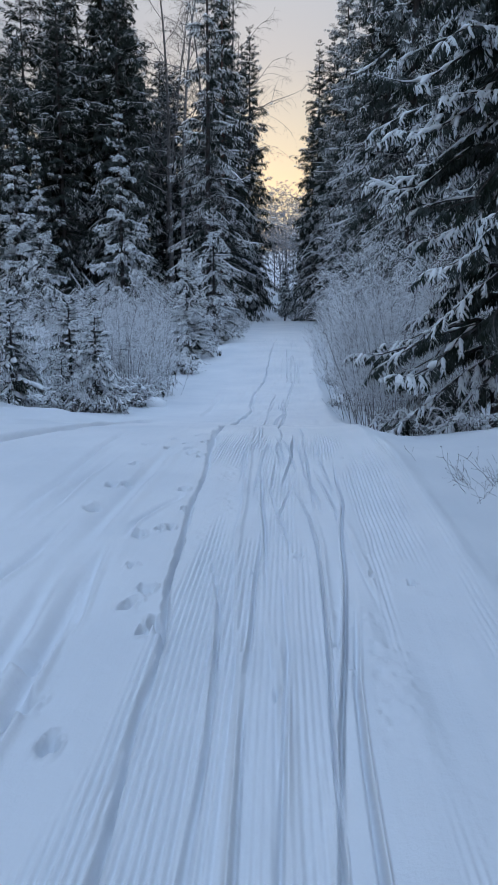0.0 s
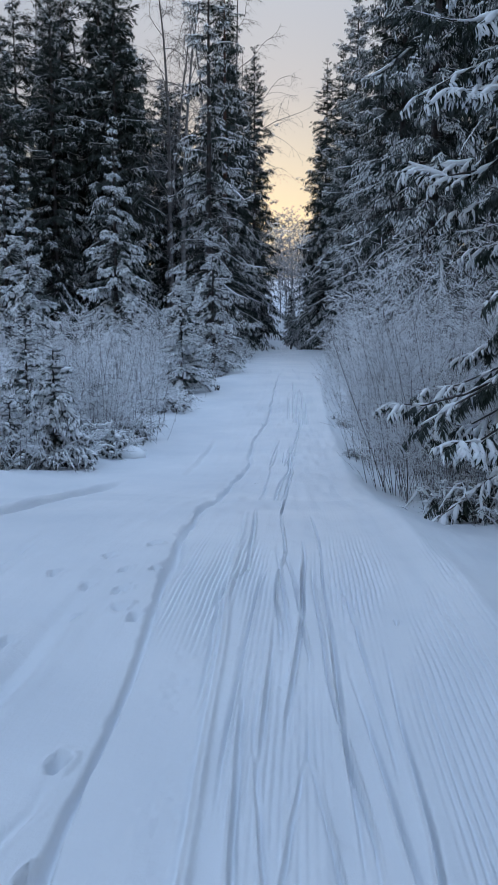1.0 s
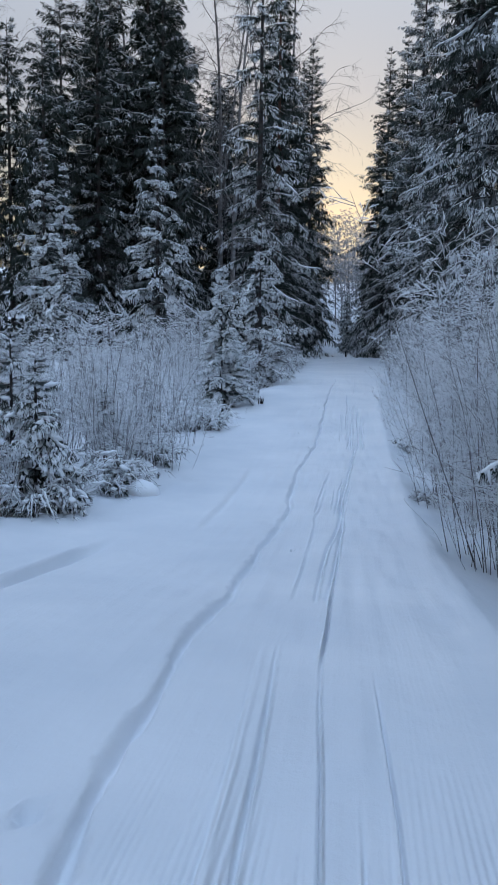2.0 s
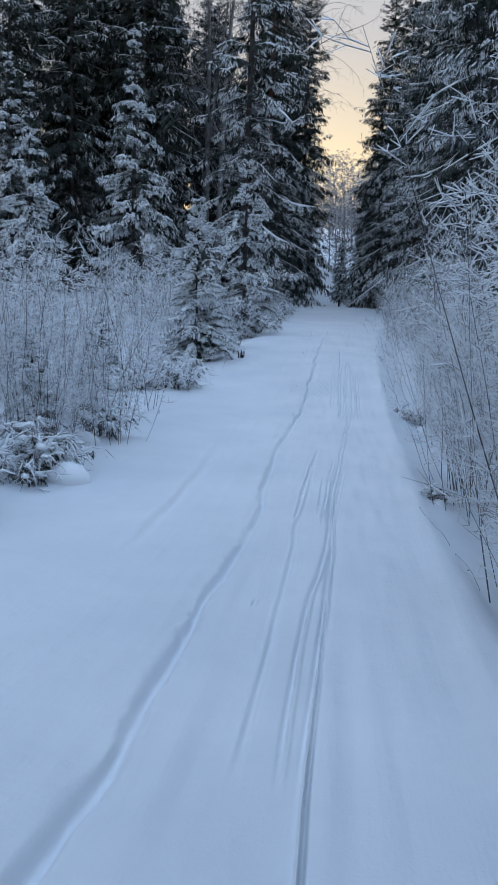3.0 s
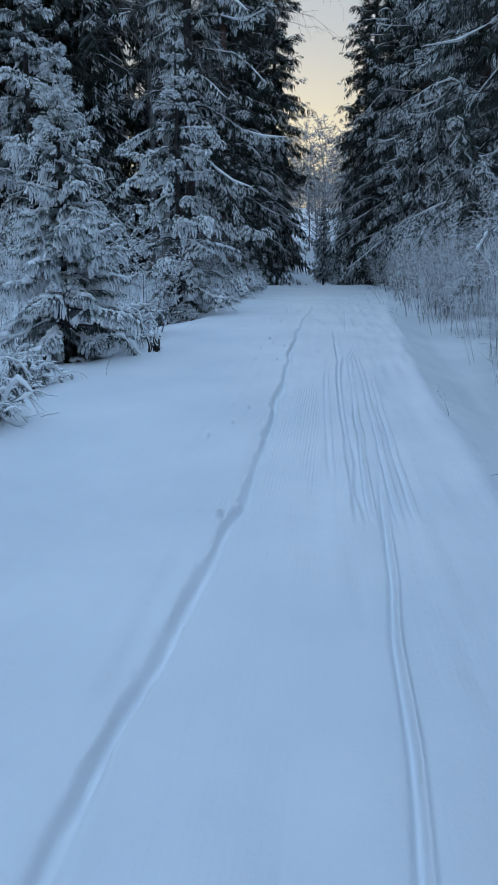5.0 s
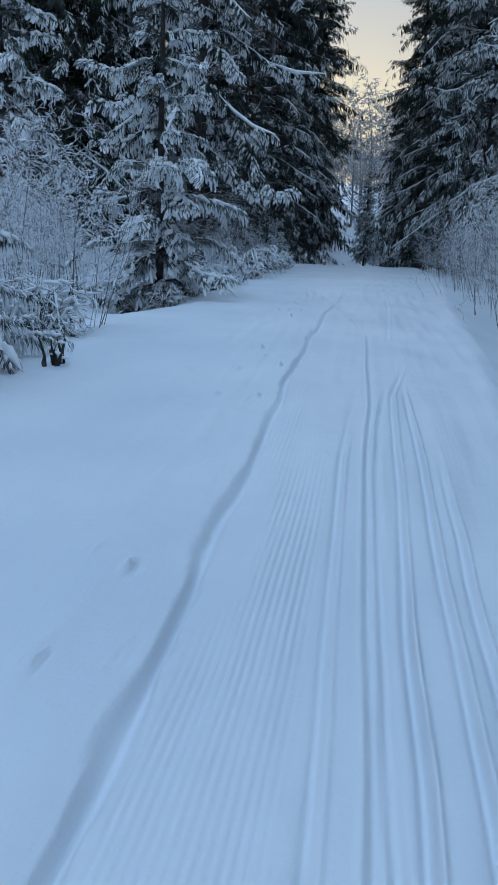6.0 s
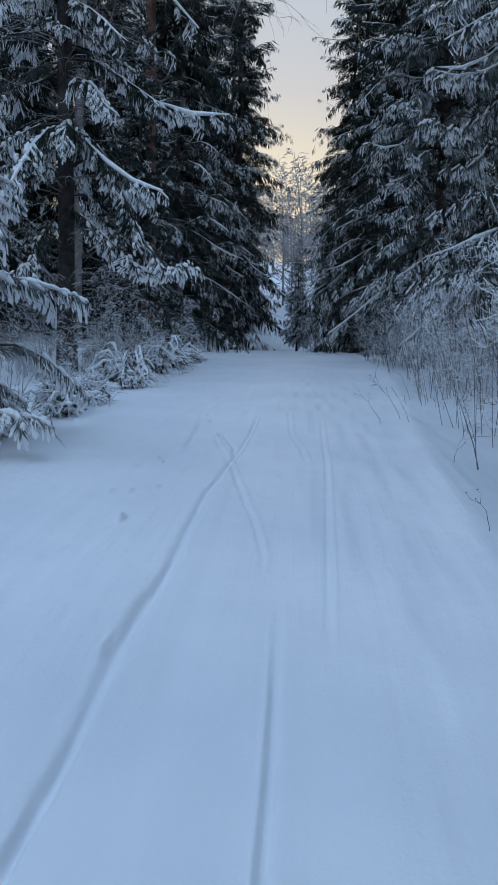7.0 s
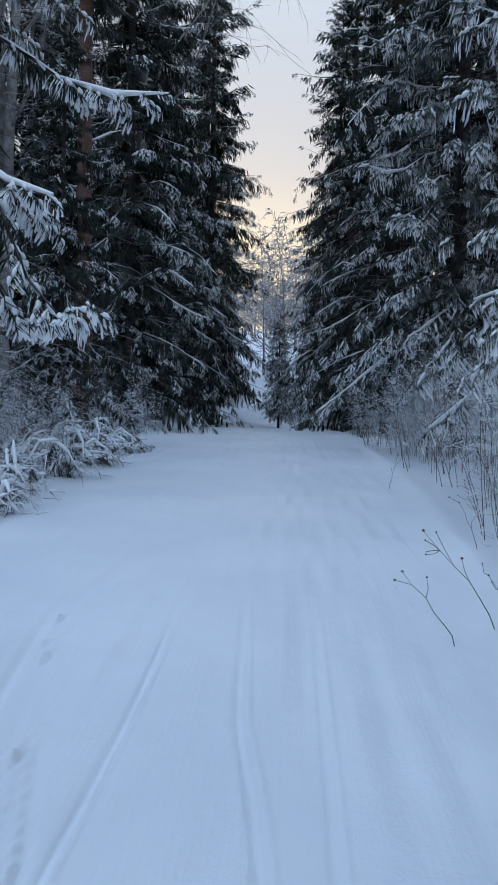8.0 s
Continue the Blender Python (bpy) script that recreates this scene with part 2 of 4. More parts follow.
S0, S1, S2, S3 = (0.05, 0.13, 0.21, 0.29, 0.37, 0.45, 0.53, 0.61, 0.69, 0.77, 0.85, 0.92), (0.08, 0.2, 0.32, 0.44, 0.56, 0.68, 0.8, 0.9), (0.06, 0.17, 0.28, 0.39, 0.5, 0.61, 0.72, 0.83, 0.93), (0.08, 0.26, 0.44, 0.62, 0.8)
FRONDS = [[frond(st, 400 + 10 * i + k, r, w, h) for k in range(3)] for i, (st, r, w, h) in enumerate(((S0, 0.036, 0.28, 0.14), (S1, 0.026, 0.3, 0.1), (S2, 0.024, 0.25, 0.22), (S3, 0.04, 0.25, 0.28)))]
PADS = [[frond_pads(S0, 400 + k, 1.0, 0.28, 0.14) for k in range(3)], [frond_snow(S1, 410 + k, 0.046, 0.03, 0.085, 0.3, 0.1) for k in range(3)],
        [frond_snow(S2, 420 + k, 0.032, 0.03, 0.08, 0.25, 0.22, 0.6) for k in range(3)], [frond_snow(S3, 430 + k, 0.046, 0.04, 0.095, 0.25, 0.28, 0.55) for k in range(3)]]
FILL = frond((0.05, 0.12, 0.2, 0.28, 0.36, 0.44, 0.52, 0.6, 0.68, 0.76, 0.84, 0.92), 450, 0.03, 0.34, 0.16)
FAR_FILL = frond((0.08, 0.2, 0.32, 0.44, 0.56, 0.68, 0.8, 0.92), 451, 0.045, 0.34, 0.2)
BLOB = lump((-0.5, 0, 0.0), (0.5, 0, -0.1), 0.4, 0.26, 6, 3)


def spray(soup, kinds, pick, o, x, y, z):
    """Scatter the three kinds of a spray in turn over the picked places."""
    places = np.flatnonzero(pick)
    for k, kind in enumerate(kinds):
        w = places[places % len(kinds) == k]
        soup.scatter(kind, o[w], x[w], y[w], z[w])


def unit(v):
    return v / (np.linalg.norm(v, axis=-1, keepdims=True) + 1e-9)


def spruce(name, label, height, radius, clear, spacing, seed, levels, snow, needle, group, frond_len=0.5, per_branch=7, droop=0.35, trunk=0.0, bark=None, whorl=5, dead=0, taper=0.85, pads=1.0, pieces=0.0, fill=0.0, blobs=0.0, even=0.5, hang=1.0):
    """A spruce at the origin. levels: (up to this height, detail) in order; snow: share of sprays that carry snow."""
    rg = np.random.default_rng(seed)
    root = new(name)
    tagged(root, label, "tree", group)
    tr = trunk or height * 0.011 + 0.02
    hs = np.linspace(0, 1, 14)
    lean = np.cumsum(rg.normal(0, 0.006, (14, 2)), 0) * height / 14
    lean -= lean[0]
    line = np.stack([lean[:, 0], lean[:, 1], hs * height - 0.15 * (hs == 0)], 1)
    rad = tr * (1 - hs) ** 0.8 + 0.008
    rad[0] *= 1.35
    s = Soup()
    s.tubes(line[None], rad[None], 9)
    part("trunk", s, bark or BARK, root)
    zs, az, ln = [], [], []
    z, turn = clear, 0.0
    while z < height * 0.985:
        f = z / height
        reach = radius * max(0.04, (1 - f)) ** taper * min(1.0, 0.75 + 0.5 * (z - clear))
        n = whorl if f < 0.9 else max(3, whorl - 1)
        turn += 2.4
        for i in range(n):
            zs.append(z + rg.uniform(-even, even) * spacing)
            az.append(turn + 2 * math.pi * (i + rg.uniform(-0.35, 0.35)) / n)
            ln.append(max(0.12, reach * rg.uniform(0.6, 1.15) * (1.15 if rg.random() < 0.12 else 1.0) * (0.4 if rg.random() < 0.14 else 1.0)))
        z += spacing * (1.0 if f < 0.8 else 0.7)
    zs, az, ln = np.array(zs), np.array(az), np.array(ln)
    f = np.clip(zs / height, 0, 1)
    out = np.stack([np.cos(az), np.sin(az), np.zeros_like(az)], 1)
    base = np.stack([np.interp(zs, line[:, 2], line[:, 0]), np.interp(zs, line[:, 2], line[:, 1]), zs], 1)
    rise = np.interp(f, [0, 0.35, 0.7, 1.0], [-0.12, 0.05, 0.35, 0.9]) + rg.normal(0, 0.15, len(f))
    sag = droop * np.interp(f, [0, 0.5, 1.0], [1.15, 0.9, 0.25]) * rg.uniform(0.5, 1.5, len(f))
    curl = rg.normal(0, 0.3, len(f))
    sway = rg.normal(0, 0.05, len(f))
    aside = np.stack([-np.sin(az), np.cos(az), np.zeros_like(az)], 1)
    us = np.linspace(0, 1, 6)
    up = np.array([0, 0, 1.0])

    def along(u, which):
        q = ln[which]
        h = rise[which] * u - sag[which] * 1.6 * u ** 2 + sag[which] * 0.62 * u ** 4 + sway[which] * np.sin(u * 7.0)
        return base[which] + out[which] * (u * q)[:, None] * 0.97 + aside[which] * (curl[which] * u * u * q)[:, None] + up * (h * q)[:, None]

    every = np.arange(len(zs))
    lines = np.stack([along(np.full(len(zs), u), every) for u in us], 1)
    rads = (0.006 + 0.011 * ln)[:, None] * (1.05 - us)[None]
    # sprays along each branch
    ids, u, side = [], [], []
    for i in every:
        n = max(2, int(round(per_branch * (0.45 + 0.75 * ln[i] / max(radius, 0.1)))))
        first = 0.12
        t = np.linspace(first, 0.97, n) + rg.uniform(-0.03, 0.03, n)
        for k in range(n):
            for sd in ((-1, 1) if k < n - 1 else (0,)):
                ids.append(i), u.append(min(1.0, t[k])), side.append(sd)
    ids, u, side = np.array(ids), np.array(u), np.array(side, float)
    stay = (zs[ids] < 12) | (rg.random(len(u)) < 0.8)
    ids, u, side = ids[stay], u[stay], side[stay]
    o = along(u, ids)
    d = unit(along(np.minimum(u + 0.06, 1.06), ids) - along(u - 0.06, ids))
    lat = unit(np.cross(d, up))
    swing = rg.uniform(0.55, 1.05, len(u)) * side
    laden = rg.random(len(zs)) < 0.25 + 0.75 * snow
    sag2 = rg.uniform(0.1, 0.6, len(u)) * (0.45 + 0.75 * u) * hang * np.where(laden[ids], 0.5, 1.0)
    x = unit(d * np.cos(swing)[:, None] + lat * np.sin(swing)[:, None] - up * sag2[:, None])
    y = unit(np.cross(up, x) + rg.normal(0, 0.18, x.shape))
    zz = unit(np.cross(x, y))
    y = unit(np.cross(zz, x))
    size = frond_len * rg.uniform(0.7, 1.25, len(u)) * np.clip(0.35 + 0.75 * ln[ids] / max(radius * 0.55, 0.3), 0.35, 1.15) * (1.12 - 0.35 * u)
    clumps = np.sin(o[:, 0] * 2.3 + seed) * np.sin(o[:, 1] * 2.1 + 1.3 * seed) * np.sin(o[:, 2] * 2.9 + 0.7 * seed)
    has = laden[ids] & (rg.uniform(0, 1, len(u)) < snow * (0.7 + 0.8 * clumps) * (0.2 + 1.3 * u))
    sc = size[:, None]
    thick = sc * rg.uniform(0.75, 1.4, (len(u), 1)) * pads
    single = zs < pieces
    rest = ~single
    wood, green, white = Soup(), Soup(), Soup()
    if fill:
        far = levels[0][1] == 3
        mid = [(every, v) for v in ((0.14, 0.46) if far else (0.14, 0.42))]
        for who, v in mid:
            vv = np.full(len(who), v)
            o1 = along(vv, who)
            d1 = unit(along(vv + 0.05, who) - along(vv - 0.05, who) - up * 0.02)
            l1 = unit(np.cross(up, d1) + rg.normal(0, 0.3, d1.shape))
            z1 = unit(np.cross(d1, l1))
            k1 = (ln * fill * np.where(zs > 10, 1.4, 1.0))[:, None]
            green.scatter(FAR_FILL if far else FILL, o1, d1 * k1, l1 * k1, z1 * k1)
    ridge = lines + up * (rads[:, :, None] * 1.0 + 0.006)
    ridge_r = np.tile(np.array([0.0, 0.3, 0.9, 1.2, 1.2, 0.5]) * 0.014 * pads, (len(zs), 1)) * rg.uniform(0.3, 1.6, (len(zs), 6)) * (0.4 + ln / max(radius, 0.5))[:, None]
    some = rest & laden & (rg.random(len(zs)) < 0.35)
    white.tubes(ridge[some][:, 1:], ridge_r[some][:, 1:], 4)
    cut = [0, 2, 3, 5] if levels[0][1] >= 2 else [0, 1, 2, 3, 4, 5]
    wood.tubes(lines[rest][:, cut], rads[rest][:, cut], 3)
    low = -1.0
    detail = np.zeros(len(u), int)
    for top, level in levels:
        band = (o[:, 2] > low) & (o[:, 2] <= top)
        low = top
        detail[band] = level
        pick = band & rest[ids]
        spray(green, FRONDS[level], pick, o, x * sc, y * sc, zz * sc)
        spray(white, PADS[level], pick & has, o + up * 0.012, x * sc, y * (thick if level == 0 else sc), zz * thick)
    fat = rest[ids] & (detail <= 1) & (rg.random(len(u)) < blobs)
    if fat.any():
        bs = sc[fat] * rg.uniform(0.3, 0.62, (fat.sum(), 1))
        white.scatter(BLOB, o[fat] + x[fat] * sc[fat] * 0.4 + up * 0.02, x[fat] * bs * 1.3, y[fat] * bs, zz[fat] * bs * 0.8)
    part("branchwood", wood, bark or BARK, root, kind="stuff")
    part("needles", green, needle, root, smooth=False, kind="stuff")
    part("snow", white, SNOW, root, "snow lying on the boughs", kind="stuff")
    for i in every[single]:
        pick = ids == i
        level = int(np.median(detail[pick]))
        wood = Soup()
        wood.tubes(lines[i:i + 1], rads[i:i + 1], 4)
        spray(wood, FRONDS[level], pick, o, x * sc, y * sc, zz * sc)
        bough = part("bough", wood, [bark or BARK, needle], root, smooth=False)
        pick = pick & has
        white = Soup()
        spray(white, PADS[level], pick, o + up * 0.012, x * sc, y * (thick if level == 0 else sc), zz * thick)
        if laden[i]:
            cut = np.linspace(0.25, 0.98, 15)
            path = along(cut, np.full(15, i)) + up * (np.interp(cut, us, rads[i]) + 0.004)[:, None]
            white.tubes(path[None], (np.interp(cut, us, ridge_r[i]) * rg.uniform(0, 1.35, 15) ** 2)[None], 4)
        fat = pick & (rg.random(len(u)) < blobs)
        if fat.any():
            bs = sc[fat] * rg.uniform(0.3, 0.62, (fat.sum(), 1))
            white.scatter(BLOB, o[fat] + x[fat] * sc[fat] * 0.4 + up * 0.02, x[fat] * bs * 1.3, y[fat] * bs, zz[fat] * bs * 0.8)
        part("snow", white, SNOW, bough, "snow lying along the bough", kind="stuff")
    if dead:
        s = Soup()
        zz0 = rg.uniform(0.5, clear + 0.28 * height, dead)
        a = rg.uniform(0, 2 * math.pi, dead)
        q = rg.uniform(0.5, 1.0, dead) * radius * 0.8
        o0 = np.stack([np.interp(zz0, line[:, 2], line[:, 0]), np.interp(zz0, line[:, 2], line[:, 1]), zz0], 1)
        dd = np.stack([np.cos(a), np.sin(a), np.zeros(dead)], 1)
        vs = np.linspace(0, 1, 5)
        bend = rg.uniform(0.25, 0.75, dead)
        turned = np.stack([-np.sin(a), np.cos(a), np.zeros(dead)], 1) * (rg.normal(0, 0.25, dead) * q)[:, None]
        L = np.stack([o0 + dd * (v * q)[:, None] + turned * v * v + up * ((0.3 * v - bend * v ** 2.2) * q)[:, None] for v in vs], 1)
        s.tubes(L, (0.003 + 0.004 * q)[:, None] * (1.1 - vs)[None], 3)
        m = dead * 6
        w = rg.integers(0, dead, m)
        v0 = rg.uniform(0.25, 0.9, m)
        p0 = o0[w] + dd[w] * (v0 * q[w])[:, None] + turned[w] * (v0 * v0)[:, None] + up * ((0.3 * v0 - bend[w] * v0 ** 2.2) * q[w])[:, None]
        ta = a[w] + rg.choice([-1, 1], m) * rg.uniform(0.4, 1.2, m)
        tl = rg.uniform(0.2, 0.55, m)
        td = np.stack([np.cos(ta), np.sin(ta), rg.uniform(-0.7, 0.1, m)], 1)
        L = np.stack([p0, p0 + td * tl[:, None] * 0.5, p0 + td * tl[:, None] - up * 0.12 * tl[:, None]], 1)
        s.tubes(L, np.tile([0.004, 0.003, 0.0015], (m, 1)), 3)
        part("deadwood", s, BRUSH, root, "thin bare lower branches dusted with snow", kind="stuff")
    return root


def walk_line(rg, start, way, length, steps, wobble, lift):
    """A wandering twig line."""
    p, d, out = np.array(start, float), np.array(way, float), [np.array(start, float)]
    for _ in range(steps):
        d = d + rg.normal(0, wobble, 3) + np.array([0, 0, lift])
        d /= np.linalg.norm(d)
        p = p + d * length / steps
        out.append(p)
    return np.array(out)


def shrub(name, label, height, stems, spread, seed, group, twig, twigs=8, fine=3, snow=1.0, thick=0.008, lean=0.0):
    """A leafless thicket shrub: upright stems, side twigs and snow on them."""
    rg = np.random.default_rng(seed)
    root = new(name)
    tagged(root, label, "shrub", group)
    main, side, small, srad = [], [], [], []
    for _ in range(stems):
        a = rg.uniform(0, 2 * math.pi)
        r = spread * math.sqrt(rg.uniform(0, 1))
        h = height * rg.uniform(0.55, 1.1)
        tilt = rg.uniform(0.05, 0.32)
        way = (math.cos(a) * tilt + lean, math.sin(a) * tilt, 1)
        ml = walk_line(rg, (r * math.cos(a), r * math.sin(a), -0.08), way, h, 5, 0.085, 0.02)
        main.append(ml)
        srad.append(thick * h / height * np.linspace(1.0, 0.25, 6))
        for _ in range(twigs):
            v = rg.uniform(0.2, 0.98)
            k = v * 5
            p = ml[int(k)] + (ml[min(5, int(k) + 1)] - ml[int(k)]) * (k - int(k))
            b = rg.uniform(0, 2 * math.pi)
            e = rg.uniform(0.0, 1.4)
            ll = h * rg.uniform(0.05, 0.14) * (1.2 - 0.55 * v)
            sl = walk_line(rg, p, (math.cos(b), math.sin(b), e), ll, 2, 0.34, 0.03)
            side.append(sl)
            for _ in range(fine):
                q = sl[rg.integers(1, 3)]
                b2 = b + rg.normal(0, 1.1)
                small.append(walk_line(rg, q, (math.cos(b2), math.sin(b2), rg.uniform(-0.3, 1.2)), ll * rg.uniform(0.3, 0.65), 1, 0.2, 0.02))
    for one, r in zip(main, srad):
        s = Soup()
        s.tubes(one[None], r[None], 4)
        part("stem", s, STEM, root)
    s = Soup()
    s.tubes(np.array(side), np.tile(np.array([0.5, 0.4, 0.2]) * thick, (len(side), 1)), 3)
    coat = rg.random(len(small)) < 0.8 * min(1.0, snow)
    small = np.array(small)
    s.tubes(small[~coat], np.tile(np.array([0.42, 0.22]) * thick, (int((~coat).sum()), 1)), 3)
    part("brushwood", s, twig, root, "fine frosted twigs", kind="stuff")
    s = Soup()
    lift = np.array([0, 0, thick * 0.6])
    some = np.array([t for t in side if rg.random() < 0.75])
    s.tubes(some + lift, thick * snow * rg.uniform(0.25, 0.65, (len(some), 3)) * np.array([0.7, 1.0, 0.45]), 3)
    some = small[coat]
    s.tubes(some + lift * 0.3, thick * snow * rg.uniform(0.3, 0.65, (len(some), 2)), 3)
    for one in main:
        if rg.random() < 0.55:
            continue
        a, b = one[1:5] + np.array([0.3 * thick, -0.3 * thick, 0.0]), thick * snow * rg.uniform(0.15, 0.5, 4)
        s.tubes(a[None], b[None], 3)
    part("snow", s, SNOW, root, "snow caught along the twigs", kind="stuff")
    return root


def bare_tree(name, label, height, seed, group, bark, twig, limbs=22, subs=7, fine=5, trunk=0.13, clear=0.3, weep=0.25, reach=0.3, fat=1.0, bends=(6, 4, 3)):
    """A leafless birch: trunk, rising limbs, drooping fine twigs."""
    rg = np.random.default_rng(seed)
    root = new(name)
    tagged(root, label, "tree", group)
    tl = walk_line(rg, (0, 0, -0.15), (rg.normal(0, 0.04), rg.normal(0, 0.04), 1), height, 11, 0.035, 0.03)
    s = Soup()
    rr = trunk * np.linspace(1, 0.06, 12)
    rr[0] *= 1.3
    s.tubes(tl[None], rr[None], 8)
    part("trunk", s, bark, root)
    L1, R1, L2, R2, L3 = [], [], [], [], []
    for i in range(limbs):
        v = clear + (0.97 - clear) * (i + rg.uniform(0, 1)) / limbs
        k = v * 11
        p = tl[int(k)] + (tl[min(11, int(k) + 1)] - tl[int(k)]) * (k - int(k))
        b = i * 2.4 + rg.uniform(-0.5, 0.5)
        q = height * reach * (1.15 - v) * rg.uniform(0.7, 1.25) + 0.5
        l1 = walk_line(rg, p, (math.cos(b), math.sin(b), rg.uniform(0.5, 1.1)), q, bends[0], 0.17, 0.0 - 0.04 * weep)
        L1.append(l1)
        R1.append(trunk * 0.33 * (1.1 - v) * np.linspace(1, 0.2, bends[0] + 1) + 0.004)
        for _ in range(subs):
            j = rg.integers(1, bends[0] + 1)
            b2 = b + rg.normal(0, 0.8)
            l2 = walk_line(rg, l1[j], (math.cos(b2), math.sin(b2), rg.uniform(-0.1, 0.7)), q * rg.uniform(0.25, 0.5), bends[1], 0.24, -0.10 * weep)
            L2.append(l2)
            for _ in range(fine):
                b3 = b2 + rg.normal(0, 1.0)
                L3.append(walk_line(rg, l2[rg.integers(1, bends[1] + 1)], (math.cos(b3), math.sin(b3), rg.uniform(-0.5, 0.5) - weep), q * rg.uniform(0.08, 0.22), bends[2], 0.25, -0.6 * weep))
    s = Soup()
    s.tubes(np.array(L1), np.array(R1), 4)
    part("limbwood", s, bark, root, kind="stuff")
    s = Soup()
    s.tubes(np.array(L2), np.tile(np.linspace(1, 0.3, bends[1] + 1) * (trunk * 0.09 + 0.002) * fat, (len(L2), 1)), 3)
    s.tubes(np.array(L3), np.tile(np.linspace(1, 0.4, bends[2] + 1) * (trunk * 0.04 + 0.0015) * fat, (len(L3), 1)), 3)
    part("brushwood", s, twig, root, kind="stuff")
    return root


# ---- the ground: one sheet of snow, with the trail pressed into it ----
KNOT_Y = [-60, -6, -1, 3, 6, 8.5, 11, 14, 17.5, 21, 25, 28.5, 32, 36, 42, 50, 58, 62, 66, 70, 75, 90, 110, 140, 600]
KNOT_Z = [-0.7, -0.1, 0.02, 0.12, 0.22, 0.22, 0.02, -0.40, -0.63, -0.68, -0.6, -0.38, -0.05, 0.22, 0.5, 0.82, 1.06, 1.13, 1.15, 1.0, 1.3, 4.8, 9, 13, 16]
_py = np.arange(-60, 600, 0.25)
_pz = np.interp(_py, KNOT_Y, KNOT_Z)
_pz = np.convolve(np.pad(_pz, 6, mode="edge"), np.hanning(15)[1:-1] / np.hanning(15)[1:-1].sum(), mode="valid")


def profile(y):
    return np.interp(y, _py, _pz)


def edge_right(y):
    return np.interp(y, [0, 8, 15, 25, 32, 39, 46, 60, 70], [1.2, 1.1, 1.0, 0.98, 1.05, 1.3, 1.85, 2.0, 0.8])


def edge_left(y):
    return np.interp(y, [-4, 8, 11.5, 20, 27, 34, 38, 48, 52, 62, 70], [-7.5, -7.0, -3.5, -3.35, -3.35, -3.1, -2.55, -2.45, -2.9, -3.2, -3.4])


_lat = np.random.default_rng(5).uniform(-1, 1, (97, 97))


def rough_noise(x, y, size):
    """Smooth value noise."""
    u, v = np.asarray(x) / size, np.asarray(y) / size
    i, j = np.floor(u).astype(int), np.floor(v).astype(int)
    a, b = u - i, v - j
    a, b = a * a * (3 - 2 * a), b * b * (3 - 2 * b)
    g = lambda p, q: _lat[p % 97, q % 97]
    return (g(i, j) * (1 - a) + g(i + 1, j) * a) * (1 - b) + (g(i, j + 1) * (1 - a) + g(i + 1, j + 1) * a) * b


def step(a, b, x):
    t = np.clip((x - a) / (b - a), 0, 1)
    return t * t * (3 - 2 * t)


def base_height(x, y):
    x, y = np.asarray(x, float), np.asarray(y, float)
    z = profile(y) + 0.016 * rough_noise(x, y, 1.7) + 0.011 * rough_noise(x, y, 0.45) + 0.004 * rough_noise(x, y, 0.19)
    r, q = edge_right(y), edge_left(y)
    beyond = x - r
    near = 1 - step(8, 13, y)
    late = step(34, 44, y)
    drop = 0.15 * (1 - near) * (1 - late) + 0.04
    z = z + 0.05 * np.exp(-((beyond + 0.02) / 0.16) ** 2) - drop * step(0.0, 0.75, beyond)
    z = z + step(0.5, 2.2, beyond) * (0.12 * rough_noise(x, y, 1.3) + 0.06 * rough_noise(x, y, 0.5) + 0.16) + np.clip(beyond - 3, 0, 60) * 0.05
    past = q - x
    z = z + step(0.0, 1.3, past) * (np.interp(y, [12, 20, 27, 31, 38, 43, 47], [0.2, 0.15, -0.05, -0.2, -0.25, -0.1, 0.1]) + 0.16 * rough_noise(x, y, 1.1) + 0.08 * rough_noise(x, y, 0.5)) + np.clip(past - 3, 0, 60) * 0.045
    return z


def groove(z, x, y, knots, width, depth, y0, y1, rim=0.35, shaky=0.006, lip=0, sharp=6.0):
    """A pressed track: flat-bottomed, steep-sided, with a low rim of pushed snow."""
    ky, kx = [k[0] for k in knots], [k[1] for k in knots]
    c = np.interp(y, ky, kx) + shaky * rough_noise(y * 0 + knots[0][1] * 50, y, 0.8)
    d = (x - c) / width
    fade = step(y0 - 0.4, y0 + 0.4, y) * (1 - step(y1 - 1.2, y1 + 0.4, y)) * (0.85 + 0.3 * rough_noise(y * 0 + 7.7 * knots[0][1], y, 0.9))
    side = np.abs(d) if lip == 0 else d * lip
    return z + fade * depth * (-1 / (1 + np.abs(d) ** sharp) + rim * np.exp(-((side - 1.9) / 0.7) ** 2))


